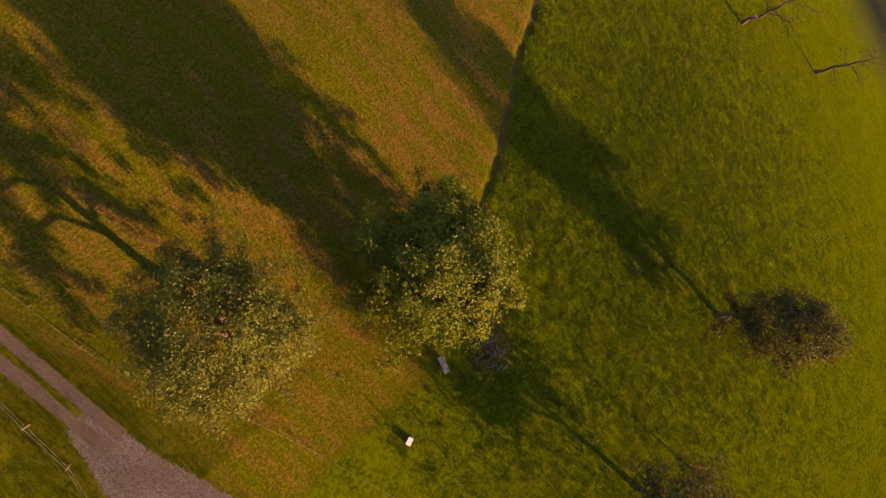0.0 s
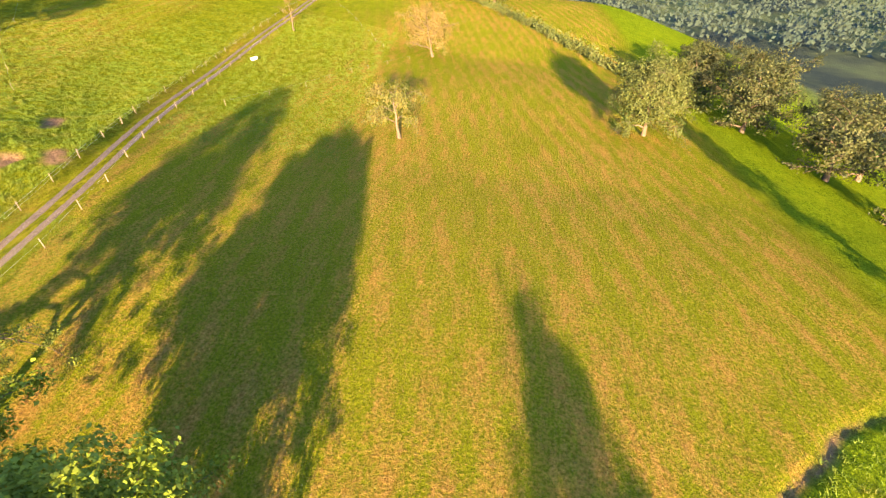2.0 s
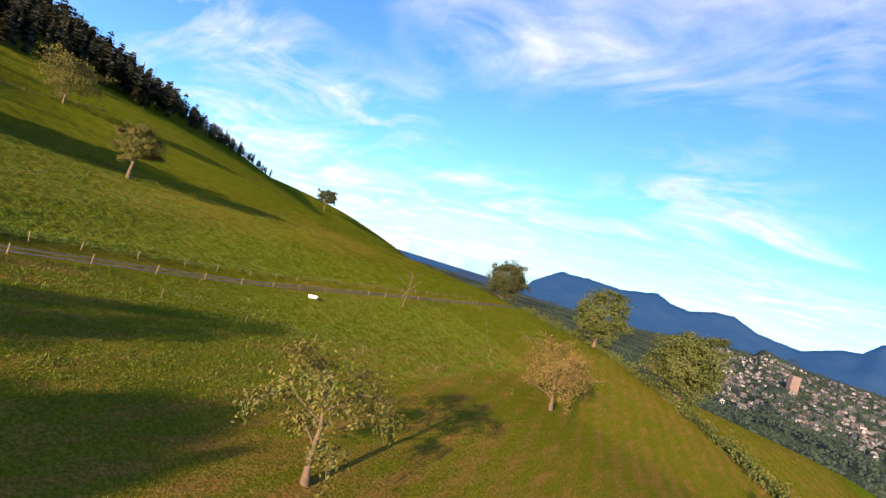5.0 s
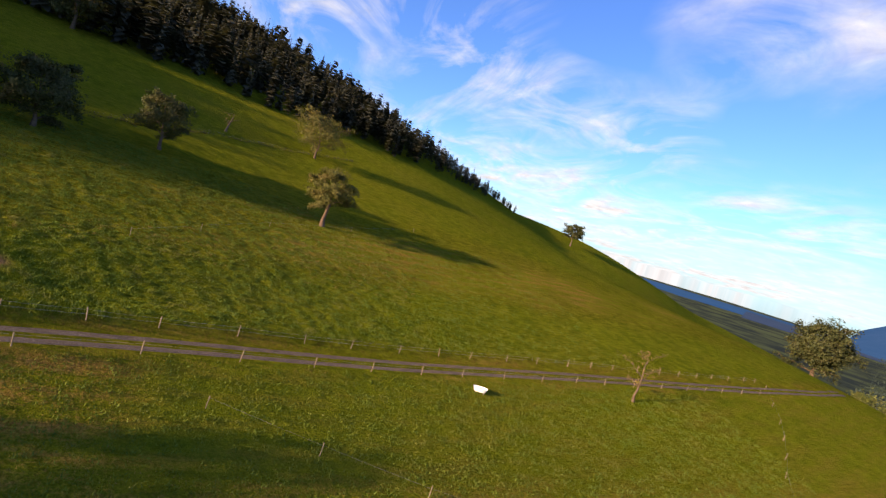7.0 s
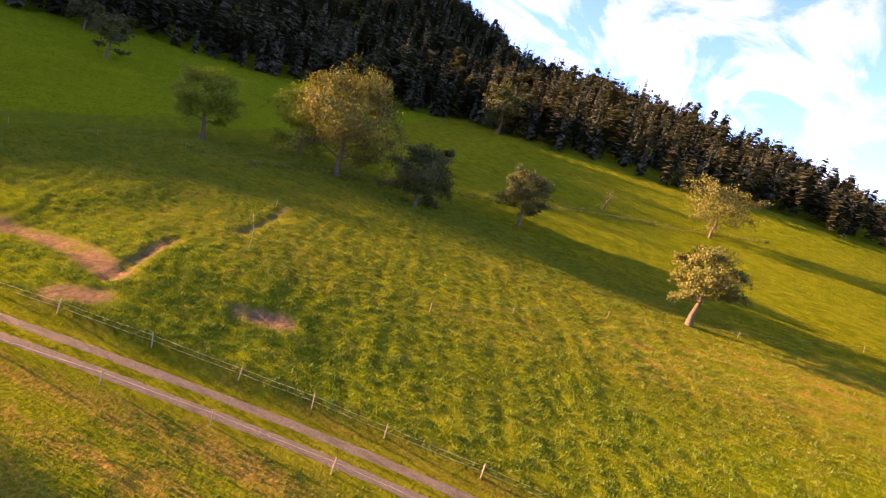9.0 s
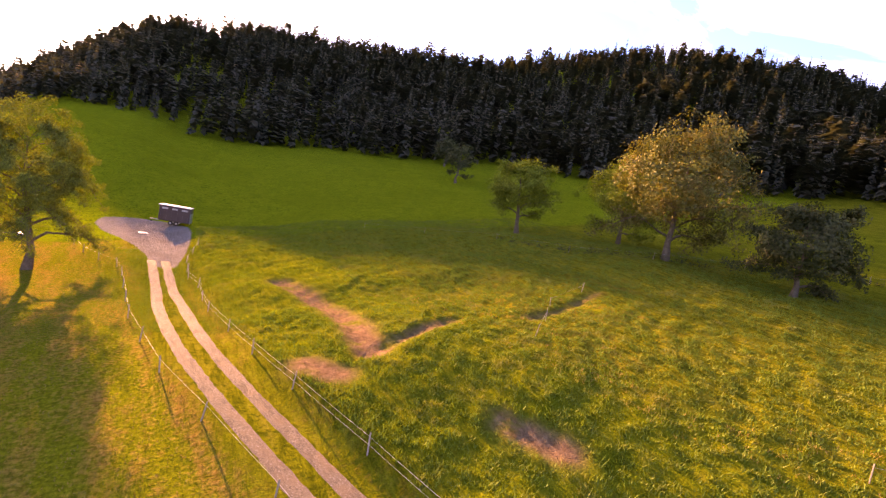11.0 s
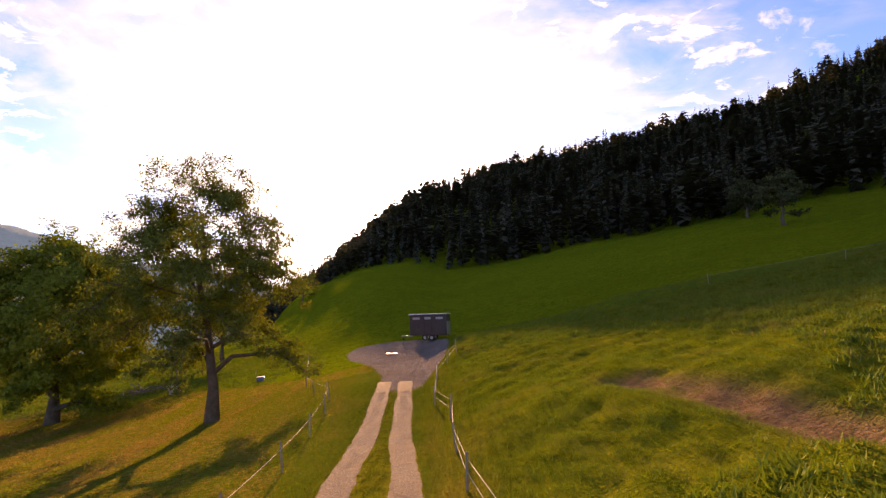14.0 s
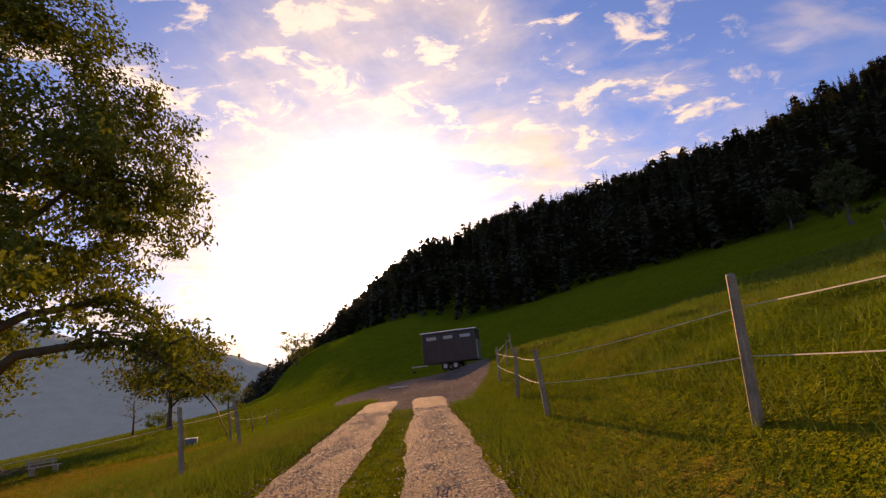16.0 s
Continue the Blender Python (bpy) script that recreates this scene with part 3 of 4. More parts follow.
tree(15.0, -114.2, 8.5, 3.0, "small nearly bare young fruit tree beside the track", LEAF_RUST, 700, 0.16, 17, 0.3, 8, (0.0, 0.0), 0.0, 0.02, 0.5, full=0.12)
tree(59.9, -71.5, 11.5, 4.6, "leaning fruit tree with a compact olive crown on the slope", LEAF_OLIVE, 20000, 0.18, 19, 0.3, 10, (0.10, -0.06), 0.2, 0.034, 1.3)
tree(131, -79, 14.0, 8.0, "wide pale-leaved fruit tree beside the upper fence", LEAF_OLIVE, 16000, 0.25, 23, 0.2, 12, (0, 0), 0.1, 0.022, 1.0)
tree(119.5, -51.5, 6.0, 2.0, "broken leaning dead tree stump with a few twigs", LEAF_RUST, 120, 0.2, 29, 0.35, 5, (0.28, -0.2), 0.0, 0.05, 0.4, full=0.12)
tree(75.4, -40.9, 10.5, 4.4, "dark leafy fruit tree on the grazed slope", LEAF_DARK, 16000, 0.2, 31, 0.25, 10, (0.05, 0.05), 0.1, 0.028, 1.2)
tree(61.9, -25.2, 10.5, 5.0, "dense dark round fruit tree on the grazed slope", LEAF_DARK, 20000, 0.21, 37, 0.14, 11, (0, 0), 0.2, 0.03, 1.8)
tree(60, -9.5, 19.5, 8.2, "large old pear tree with a wide brownish crown", LEAF_OLIVE, 40000, 0.22, 41, 0.16, 16, (0.02, 0), 0.35, 0.022, 1.3)
tree(69, 7.0, 15.5, 6.0, "bright green fruit tree standing behind the large pear", LEAF_BRIGHT, 24000, 0.23, 43, 0.16, 12, (0, 0), 0.3, 0.022, 1.4)
tree(55.5, 19, 14.0, 5.4, "fruit tree with a leaning trunk and a long low limb", LEAF_BRIGHT, 30000, 0.19, 47, 0.26, 12, (-0.06, 0.08), 0.2, 0.028, 1.3)
tree(96, 128, 12, 4.6, "small dark fruit tree on the far meadow", LEAF_DARK, 6000, 0.34, 53, 0.22, 9)
tree(84, 95, 14, 5, "dark fruit tree on the far meadow below the forest", LEAF_DARK, 6000, 0.34, 59, 0.22, 9)
tree(178, 1, 20, 8, "dark broad tree standing before the forest edge", LEAF_DARK, 9000, 0.5, 61, 0.1, 12)
tree(246, -292, 16, 7, "lone round tree on the bare ridge", LEAF_DARK, 6000, 0.6, 67, 0.36, 10)
tree(-70.8, -69, 15.5, 6.0, "weeping leafy tree at the lower field edge", LEAF_MID, 36000, 0.18, 71, 0.12, 13, (0, 0), 0.5, 0.022, 1.8, full=1.0)
tree(-34, 58, 10.5, 6.4, "spreading leafy fruit tree beyond the yard", LEAF_OLIVE, 12000, 0.22, 73, 0.3, 10)
tree(56, -251, 20, 9.5, "large dark round tree at the brow of the field", LEAF_DARK, 20000, 0.425, 79, 0.1, 13, fill=2.0, full=1.0)
tree(2, -235, 25, 11, "large leafy ash tree at the lower field edge", LEAF_MID, 20000, 0.42, 83, 0.1, 13, fill=2.0, full=1.0)
tree(-36, -207, 24, 11, "large leafy tree rising from the hedge", LEAF_MID, 22000, 0.42, 89, 0.1, 13, fill=2.0, full=1.0)


def build_forest():
    """A wood of spruces and broad crowns on the steep upper slope."""
    rng = np.random.default_rng(97)
    n = 15000
    x, y = rng.uniform(40, 470, n), rng.uniform(-270, 560, n)
    edge = np.interp(y, [-270, -238, -154, -91, -45, -17, 21, 60, 115, 150, 163, 177, 200, 330, 620], [300, 256, 207, 188, 178, 180, 180, 164, 124, 68, 50, 20, -12, -90, -220])
    ok = (x > edge + 5 * np.sin(y * 0.11) + 3 * np.sin(y * 0.37)) & (x < np.interp(y, [-270, -100, 50, 200], [335, 370, 400, 470]))
    x2, y2 = rng.uniform(-320, 40, 3900), rng.uniform(170, 620, 3900)
    e2 = np.interp(y2, [177, 200, 330, 620], [20, -12, -110, -320])
    x, y = np.concatenate([x[ok], x2[x2 > e2]]), np.concatenate([y[ok], y2[x2 > e2]])
    size = np.interp(y, [-265, -240, -190, -120, -60, -10], [0.16, 0.28, 0.46, 0.72, 0.9, 1.0]) * (1 - 0.22 * soft(x, 150, 230) * soft(y, 150, 220))
    z = height(x, y)
    vs, base = [], 0
    for px, py, pz, ps in zip(x, y, z, size):
        tall = rng.uniform(13, 23) * ps * (1.28 if rng.uniform() < 0.12 else 1.0)
        spruce = rng.uniform() < (0.6 if py > -110 else 0.25)
        m = 74
        if spruce:
            u = rng.uniform(0.04, 1.0, m)
            r = tall * 0.145 * (1 - u) ** 0.85 * rng.uniform(0.55, 1.15, m) + 0.25
            zz = tall * u
            fall, wide = 0.45, 0.085 * tall * (1.1 - u)
        else:
            tall *= 0.85
            u = rng.uniform(0.12, 1.0, m)
            r = tall * 0.30 * np.sqrt(np.clip(1 - (2 * (u - 0.1) / 0.9 - 1) ** 2, 0.02, 1)) * rng.uniform(0.6, 1.1, m)
            zz = tall * u
            fall, wide = 0.1, 0.09 * tall * np.ones(m)
        a = rng.uniform(0, 2 * math.pi, m)
        ca, sa = np.cos(a), np.sin(a)
        wide = wide * rng.uniform(0.6, 1.2, m)
        p = np.stack([px + ca * r, py + sa * r, pz + zz - fall * r], -1)
        q = np.stack([px + ca * r * 0.15 - sa * wide, py + sa * r * 0.15 + ca * wide, pz + zz + 0.35 * wide], -1)
        w = np.stack([px + ca * r * 0.15 + sa * wide, py + sa * r * 0.15 - ca * wide, pz + zz + 0.35 * wide], -1)
        vs.append(np.stack([p, q, w], 1).reshape(-1, 3))
    v = np.concatenate(vs)
    me = bpy.data.meshes.new("forest")
    me.vertices.add(len(v))
    me.vertices.foreach_set("co", v.ravel())
    me.loops.add(len(v))
    me.loops.foreach_set("vertex_index", np.arange(len(v)))
    me.polygons.add(len(v) // 3)
    me.polygons.foreach_set("loop_start", np.arange(0, len(v), 3))
    me.update(calc_edges=True)
    me.materials.append(NEEDLE)
    tagged(new("forest", me), "dark dense spruce forest covering the upper hillside", "forest", kind="stuff")


build_forest()

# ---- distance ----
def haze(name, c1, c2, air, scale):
    """Far slopes or trees, with the haze of the blue air added as emission."""
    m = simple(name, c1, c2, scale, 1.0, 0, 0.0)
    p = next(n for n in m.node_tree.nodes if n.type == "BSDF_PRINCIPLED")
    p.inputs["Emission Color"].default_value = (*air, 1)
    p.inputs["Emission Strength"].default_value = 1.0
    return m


# distance haze: blue tinted into the base colours, more added as emission
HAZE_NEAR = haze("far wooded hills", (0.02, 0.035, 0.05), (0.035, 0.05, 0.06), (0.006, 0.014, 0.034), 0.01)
HAZE_FAR = haze("hazed mountain rock", (0.005, 0.014, 0.028), (0.018, 0.030, 0.048), (0.007, 0.034, 0.082), 0.004)
rock_nt = HAZE_FAR.node_tree
rock_p = next(n for n in rock_nt.nodes if n.type == "BSDF_PRINCIPLED")
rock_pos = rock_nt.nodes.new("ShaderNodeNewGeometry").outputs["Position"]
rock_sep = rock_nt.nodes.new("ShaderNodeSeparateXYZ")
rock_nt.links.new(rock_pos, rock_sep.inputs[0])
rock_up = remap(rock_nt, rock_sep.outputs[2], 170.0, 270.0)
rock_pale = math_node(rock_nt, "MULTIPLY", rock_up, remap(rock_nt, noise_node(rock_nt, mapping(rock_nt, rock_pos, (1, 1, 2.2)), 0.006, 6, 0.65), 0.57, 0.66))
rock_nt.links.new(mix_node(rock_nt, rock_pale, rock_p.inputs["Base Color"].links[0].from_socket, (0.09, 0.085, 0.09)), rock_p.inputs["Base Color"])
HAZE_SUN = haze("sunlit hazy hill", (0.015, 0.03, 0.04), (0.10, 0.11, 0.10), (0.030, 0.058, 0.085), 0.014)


def ridge(name, label, az0, az1, dist, profile, material, seed, rough=0.35, floor=-100):
    """A far range: its crest follows the given heights in degrees over the bearings."""
    rng = random.Random(seed)
    az = np.linspace(az0, az1, 220)
    el = np.interp(az, [p[0] for p in profile], [p[1] for p in profile])
    v, f = [], []
    for k, (a, e) in enumerate(zip(az, el)):
        e = e + rough * (noise.noise((a * 0.9, seed, 0)) * 0.6 + noise.noise((a * 3.1, seed, 2)) * 0.3)
        ca, sa = math.sin(radians(a)), math.cos(radians(a))
        top = max(floor + 5, dist * math.tan(radians(e)))
        for j in range(9):
            s = j / 8
            d = dist * (0.72 + 0.28 * s) * (1 + 0.03 * noise.noise((a * 0.35, s * 2.5, seed)))
            v.append((ca * d, sa * d, floor + (top - floor) * s * (1 + 0.16 * noise.noise((a * 0.5, s * 3, seed + 5)) * (1 - s))))
        v.append((ca * dist * 1.06, sa * dist * 1.06, floor))
    for k in range(len(az) - 1):
        for j in range(9):
            a = k * 10 + j
            f.append((a, a + 10, a + 11, a + 1))
    tagged(new(name, mesh_from(name, v, f, [material], True)), label, "mountains", kind="structure")


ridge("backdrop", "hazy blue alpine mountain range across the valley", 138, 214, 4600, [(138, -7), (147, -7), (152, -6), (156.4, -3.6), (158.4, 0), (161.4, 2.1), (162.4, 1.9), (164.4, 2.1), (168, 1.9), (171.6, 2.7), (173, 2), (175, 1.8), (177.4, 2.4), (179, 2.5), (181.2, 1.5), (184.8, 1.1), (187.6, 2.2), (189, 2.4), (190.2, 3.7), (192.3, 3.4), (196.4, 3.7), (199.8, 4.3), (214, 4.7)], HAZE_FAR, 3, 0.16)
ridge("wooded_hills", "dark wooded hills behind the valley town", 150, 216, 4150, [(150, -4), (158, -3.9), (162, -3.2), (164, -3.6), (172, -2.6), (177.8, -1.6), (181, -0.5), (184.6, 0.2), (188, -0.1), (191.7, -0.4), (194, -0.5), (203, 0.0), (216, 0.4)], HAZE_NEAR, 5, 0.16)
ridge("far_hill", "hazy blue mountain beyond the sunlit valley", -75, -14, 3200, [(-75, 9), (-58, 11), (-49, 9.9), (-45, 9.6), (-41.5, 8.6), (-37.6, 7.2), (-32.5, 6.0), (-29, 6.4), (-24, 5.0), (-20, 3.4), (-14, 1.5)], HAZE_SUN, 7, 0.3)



# ---- more trees at the edges ----
tree(-58.5, 53, 15.0, 4.3, "slender dark olive tree in the lush grass", LEAF_OLIVE, 26000, 0.18, 101, 0.16, 13, (0, 0), 0.2, 0.02, 1.5, full=0.9)
tree(-41, 62, 6.0, 1.6, "small bare dead fruit tree in the lush grass", LEAF_RUST, 250, 0.14, 103, 0.3, 7, (0, 0), 0.0, 0.022, 0.6)
tree(-98, 27, 12, 4.6, "bare grey tree with twisted limbs below the ditch", LEAF_RUST, 200, 0.2, 107, 0.3, 9, (0.1, 0), 0.1, 0.024, 0.5)
tree(-91, -20, 15, 3.0, "slender leafy tree near the lower end of the ditch", LEAF_MID, 12000, 0.2, 111, 0.12, 13, (0, 0), 0.2, 0.02, 1.4)
tree(-118, 46, 13, 5, "bare grey tree with twisted limbs on the lower slope", LEAF_RUST, 300, 0.2, 109, 0.3, 9, (0, 0.1), 0.1, 0.024, 0.5)
for k, (tx, ty, tt, ts, lf) in enumerate(((-95, -84, 15, 6.5, LEAF_DARK), (-104, -66, 16, 7, LEAF_DARK), (-88, -101, 13, 5.5, LEAF_DARK), (-110, -48, 15, 6.5, LEAF_DARK), (-103, -96, 17, 7, LEAF_DARK), (-118, -78, 16, 7, LEAF_DARK), (-96, -120, 14, 6, LEAF_DARK), (-108, -112, 15, 6.5, LEAF_DARK), (-123, -100, 16, 7, LEAF_DARK), (-112, -134, 15, 6.5, LEAF_DARK))):
    tree(tx, ty, tt, ts, "dense dark tree of the lower wood edge", lf, 10000, 0.28, 120 + k, 0.08, 11, fill=1.8, name="edge_tree")
for k, (tx, ty, tt, ts) in enumerate(((-66, 142, 10, 5), (-92, 152, 9, 4.5), (-118, 140, 10, 5), (-52, 160, 11, 5.5), (-110, 172, 12, 6))):
    tree(tx, ty, tt, ts, "leafy orchard tree on the meadow beyond the yard", LEAF_GREEN, 3600, 0.3, 140 + k, 0.2, 9)


def part(name, bm, material, parent, label=""):
    me = bpy.data.meshes.new(name)
    bm.to_mesh(me)
    bm.free()
    me.materials.append(material)
    ob = new(name, me)
    ob.parent = parent
    if label:
        ob["label"] = label
    return ob


def box(bm, sx, sy, sz, at_=(0, 0, 0), bev=0.0, rot=None):
    """A bevelled block about the given middle."""
    got = bmesh.ops.create_cube(bm, size=1.0)["verts"]
    m = Matrix.Translation(at_) @ (rot if rot is not None else Matrix.Identity(4)) @ Matrix.Diagonal((sx, sy, sz, 1))
    bmesh.ops.transform(bm, matrix=m, verts=got)
    if bev:
        es = list({e for v in got for e in v.link_edges})
        bmesh.ops.bevel(bm, geom=es, offset=bev, segments=2, affect="EDGES", profile=0.5)
    return bm


def cyl(bm, r1, r2, h, at_=(0, 0, 0), n=12, rot=None):
    got = bmesh.ops.create_cone(bm, cap_ends=True, segments=n, radius1=r1, radius2=r2, depth=h)["verts"]
    m = Matrix.Translation(at_) @ (rot if rot is not None else Matrix.Identity(4))
    bmesh.ops.transform(bm, matrix=m, verts=got)
    return bm


# ---- fences ----
TAPE = simple("white fence tape", (0.34, 0.32, 0.27), (0.52, 0.50, 0.44), 8, 0.7)
WIRE = simple("grey fence wire", (0.20, 0.19, 0.18), (0.34, 0.33, 0.31), 8, 0.5, 0.6)


def post_mesh(seed, tall, r):
    rng = random.Random(seed)
    bm = bmesh.new()
    cyl(bm, r * 1.05, r * 0.95, tall, (0, 0, tall / 2 - 0.15), 9)
    for v in bm.verts:
        if v.co.z > tall - 0.3:
            v.co.z += 0.5 * v.co.x + rng.uniform(-0.01, 0.01)
        v.co.x += rng.uniform(-0.006, 0.006)
        v.co.y += rng.uniform(-0.006, 0.006)
    es = [e for e in bm.edges if e.verts[0].co.z > tall - 0.35 and e.verts[1].co.z > tall - 0.35]
    bmesh.ops.bevel(bm, geom=es, offset=r * 0.14, segments=1, affect="EDGES")
    me = bpy.data.meshes.new("post")
    bm.to_mesh(me)
    bm.free()
    me.materials.append(POST_WOOD)
    return me


POSTS = [post_mesh(k, 1.22, 0.041) for k in range(5)]
STAKES = [post_mesh(10 + k, 1.2, 0.034) for k in range(4)]


def fence(label, pts, meshes, heights, material, seed, thick=0.012, sag=0.03):
    rng = random.Random(seed)
    root = tagged(new("fence"), label, "fence")
    tops = []
    for k, (x, y) in enumerate(pts):
        ob = new("post", meshes[rng.randrange(len(meshes))])
        ob.parent = root
        tilt = Euler((radians(rng.uniform(-6, 6)), radians(rng.uniform(-5, 7)), rng.uniform(0, 6.2))).to_matrix().to_4x4()
        ob.matrix_basis = Matrix.Translation((x, y, at(x, y))) @ tilt @ Matrix.Diagonal((1, 1, rng.uniform(0.92, 1.08), 1))
        tops.append([Vector((x, y, at(x, y))) + tilt.to_3x3() @ Vector((0, -0.04, h)) for h in heights])
    for j in range(len(heights)):
        for a, b in zip(tops, tops[1:]):
            v, f = [], []
            line = [a[j].lerp(b[j], s / 6) - Vector((0, 0, sag * 4 * (s / 6) * (1 - s / 6))) for s in range(7)]
            tube(v, f, line, [thick] * 7, 4)
            ob = new("wire", mesh_from("wire", v, f, [material]))
            ob.parent = root
    return root


def along(y0, y1, step, off, seed):
    rng = random.Random(seed)
    out, y = [], y0
    while y < y1:
        out.append((float(track_x(y)) + off(y), y))
        y += step * rng.uniform(0.85, 1.15)
    return out


fence("weathered wooden posts with white tape above the track", along(-168, -11.5, 6.2, lambda y: 2.9, 1) + [(3.3, -7.1), (3.05, -3.0), (2.85, 2.2), (2.0, 6.4), (1.9, 9.5), (1.9, 13.8), (2.6, 18.0), (3.4, 22.5)], POSTS, (0.88, 0.5), TAPE, 31, 0.0055)
fence("weathered wooden posts with white tape below the track", along(-160, -14, 6.8, lambda y: -2.1 - 0.9 * float(soft(y, -38, -14)), 2) + [(-2.5, -9.1), (-3.1, -3.1), (-3.7, 2.3), (-4.2, 7.1), (-5.0, 11.2), (-7.2, 15.5), (-9.4, 21), (-11.2, 27), (-13.2, 34), (-15.0, 41)], POSTS, (0.86,), TAPE, 33, 0.0055)
fence("thin wooden stakes with wire across the lower meadow", [(3.7, -54.3), (-0.5, -62.7), (-4.5, -70.7), (-7.1, -77.6), (-9.6, -85), (-12.2, -89.6), (-15.1, -96.5), (-18.6, -106.4)], STAKES, (0.9,), WIRE, 35, 0.006)
fence("short wooden stakes with wire along the field edge", [(-10, -114), (-6.5, -119), (-4, -125), (0.5, -131), (4, -137), (8.3, -144), (13, -151), (19, -159), (26, -168)], STAKES, (0.9,), WIRE, 37, 0.006)
fence("wooden stakes with wire across the upper slope", [(30, 30), (38, 22), (46.1, 11.8), (49.6, -1.4), (58, -9), (69.1, -15.4), (79.2, -25.7), (88, -33), (97, -41), (107.6, -47.7), (115, -56), (122.6, -64.5), (131, -75), (140.2, -85)], STAKES, (0.9,), WIRE, 39, 0.006)
fence("few thin stakes with wire on the pasture", [(26, -24), (29.5, -21), (33, -17.5), (39.5, -15)], STAKES, (0.85,), WIRE, 41, 0.006)
fence("few thin stakes with wire on the grazed slope", [(32, -44), (39.3, -51.2), (50, -61), (62, -78), (78, -98)], STAKES, (0.85,), WIRE, 43, 0.006)

# ---- things ----
PAINT_DARK = simple("dark trailer paint", (0.045, 0.022, 0.020), (0.075, 0.040, 0.034), 1.4, 0.45, 0, 0.5)
ROOF_LIGHT = simple("pale sheet metal", (0.62, 0.62, 0.60), (0.78, 0.78, 0.76), 1.2, 0.28, 0.6, 0.5)
RUBBER = simple("black rubber", (0.012, 0.012, 0.012), (0.03, 0.03, 0.03), 6, 0.9)
STEEL = simple("galvanised steel", (0.34, 0.34, 0.33), (0.50, 0.50, 0.48), 5, 0.4, 0.9)
ENAMEL = simple("white enamel", (0.70, 0.69, 0.64), (0.82, 0.81, 0.78), 3, 0.35, 0, 0.5)
PLANK = simple("pale grey plank", (0.34, 0.30, 0.25), (0.52, 0.48, 0.41), 5, 0.75, 0, 0.2, 0.003)
BLUE_BOX = simple("faded blue plastic", (0.10, 0.13, 0.20), (0.16, 0.20, 0.28), 4, 0.5)
DEAD = simple("dead grey wood", (0.12, 0.085, 0.07), (0.26, 0.19, 0.16), 4, 0.95, 0, 0.1, 0.01)


def livestock_trailer(x, y, turn):
    root = tagged(new("livestock_trailer"), "dark box trailer with a pale metal roof parked on gravel", "trailer")
    root.matrix_basis = pose(x, y, at(x, y) + 0.03, 0, 0, turn)
    body = part("body", box(bmesh.new(), 4.8, 2.3, 2.6, (0, 0, 1.92), 0.08), PAINT_DARK, root)
    for k in range(6):
        part("rib", box(bmesh.new(), 0.06, 0.05, 2.5, (-2.1 + 0.84 * k, -1.17, 1.92), 0.012), PAINT_DARK, body)
    for k in (-1.5, 0, 1.5):
        part("vent", box(bmesh.new(), 0.9, 0.05, 0.28, (k, -1.17, 2.75), 0.02), STEEL, body)
    part("roof", box(bmesh.new(), 5.0, 2.5, 0.12, (0, 0, 3.27), 0.05), ROOF_LIGHT, root, "pale reflecting metal roof")
    part("tail_ramp", box(bmesh.new(), 0.07, 2.0, 1.7, (2.44, 0, 1.5), 0.02), STEEL, root)
    part("drawbar", box(bmesh.new(), 1.5, 0.12, 0.12, (-3.1, 0, 0.55), 0.02), STEEL, root)
    part("jockey_wheel", cyl(bmesh.new(), 0.12, 0.12, 0.09, (-3.6, 0, 0.12), 14, pose(0, 0, 0, 90)), RUBBER, root)
    for sx in (-0.45, 0.45):
        for sy in (-1.02, 1.02):
            w = part("wheel", cyl(bmesh.new(), 0.34, 0.34, 0.22, (sx, sy, 0.34), 22, pose(0, 0, 0, 90)), RUBBER, root)
            part("rim", cyl(bmesh.new(), 0.19, 0.19, 0.24, (sx, sy, 0.34), 16, pose(0, 0, 0, 90)), STEEL, w)
    for sy in (-0.9, 0.9):
        part("tail_light", box(bmesh.new(), 0.04, 0.16, 0.10, (2.46, sy, 0.62), 0.01), simple("red lens", (0.30, 0.02, 0.02), (0.4, 0.03, 0.03), 5, 0.3), root, "red tail light")
    return root


livestock_trailer(0.3, 42.0, -12)


def bathtub_trough(x, y, turn):
    root = tagged(new("water_trough"), "old white bathtub used as a cattle water trough", "trough")
    root.matrix_basis = pose(x, y, at(x, y), 0, 0, turn)
    bm = bmesh.new()
    n, prof = 28, [(0.42, 0.10), (0.80, 0.14), (0.92, 0.40), (0.97, 0.60), (1.05, 0.63), (1.05, 0.60), (0.99, 0.58), (0.90, 0.34), (0.72, 0.20), (0.0, 0.18)]
    rings = []
    for r, z in prof:
        rings.append([bm.verts.new((0.88 * r * math.copysign(abs(math.cos(a)) ** 0.7, math.cos(a)), 0.42 * r * math.copysign(abs(math.sin(a)) ** 0.8, math.sin(a)), z + 0.12)) for a in (2 * math.pi * j / n for j in range(n))])
    for a, b in zip(rings, rings[1:]):
        for j in range(n):
            bm.faces.new((a[j], a[(j + 1) % n], b[(j + 1) % n], b[j]))
    bmesh.ops.recalc_face_normals(bm, faces=bm.faces)
    part("tub", bm, ENAMEL, root)
    part("water", cyl(bmesh.new(), 0.36, 0.36, 0.01, (0, 0, 0.55), 24), simple("trough water", (0.02, 0.03, 0.03), (0.03, 0.04, 0.04), 3, 0.05), root)
    for sx in (-0.5, 0.5):
        for sy in (-0.22, 0.22):
            part("foot", cyl(bmesh.new(), 0.035, 0.05, 0.26, (sx, sy, 0.12), 8), STEEL, root)
    return root


bathtub_trough(12.8, -84.8, 60)


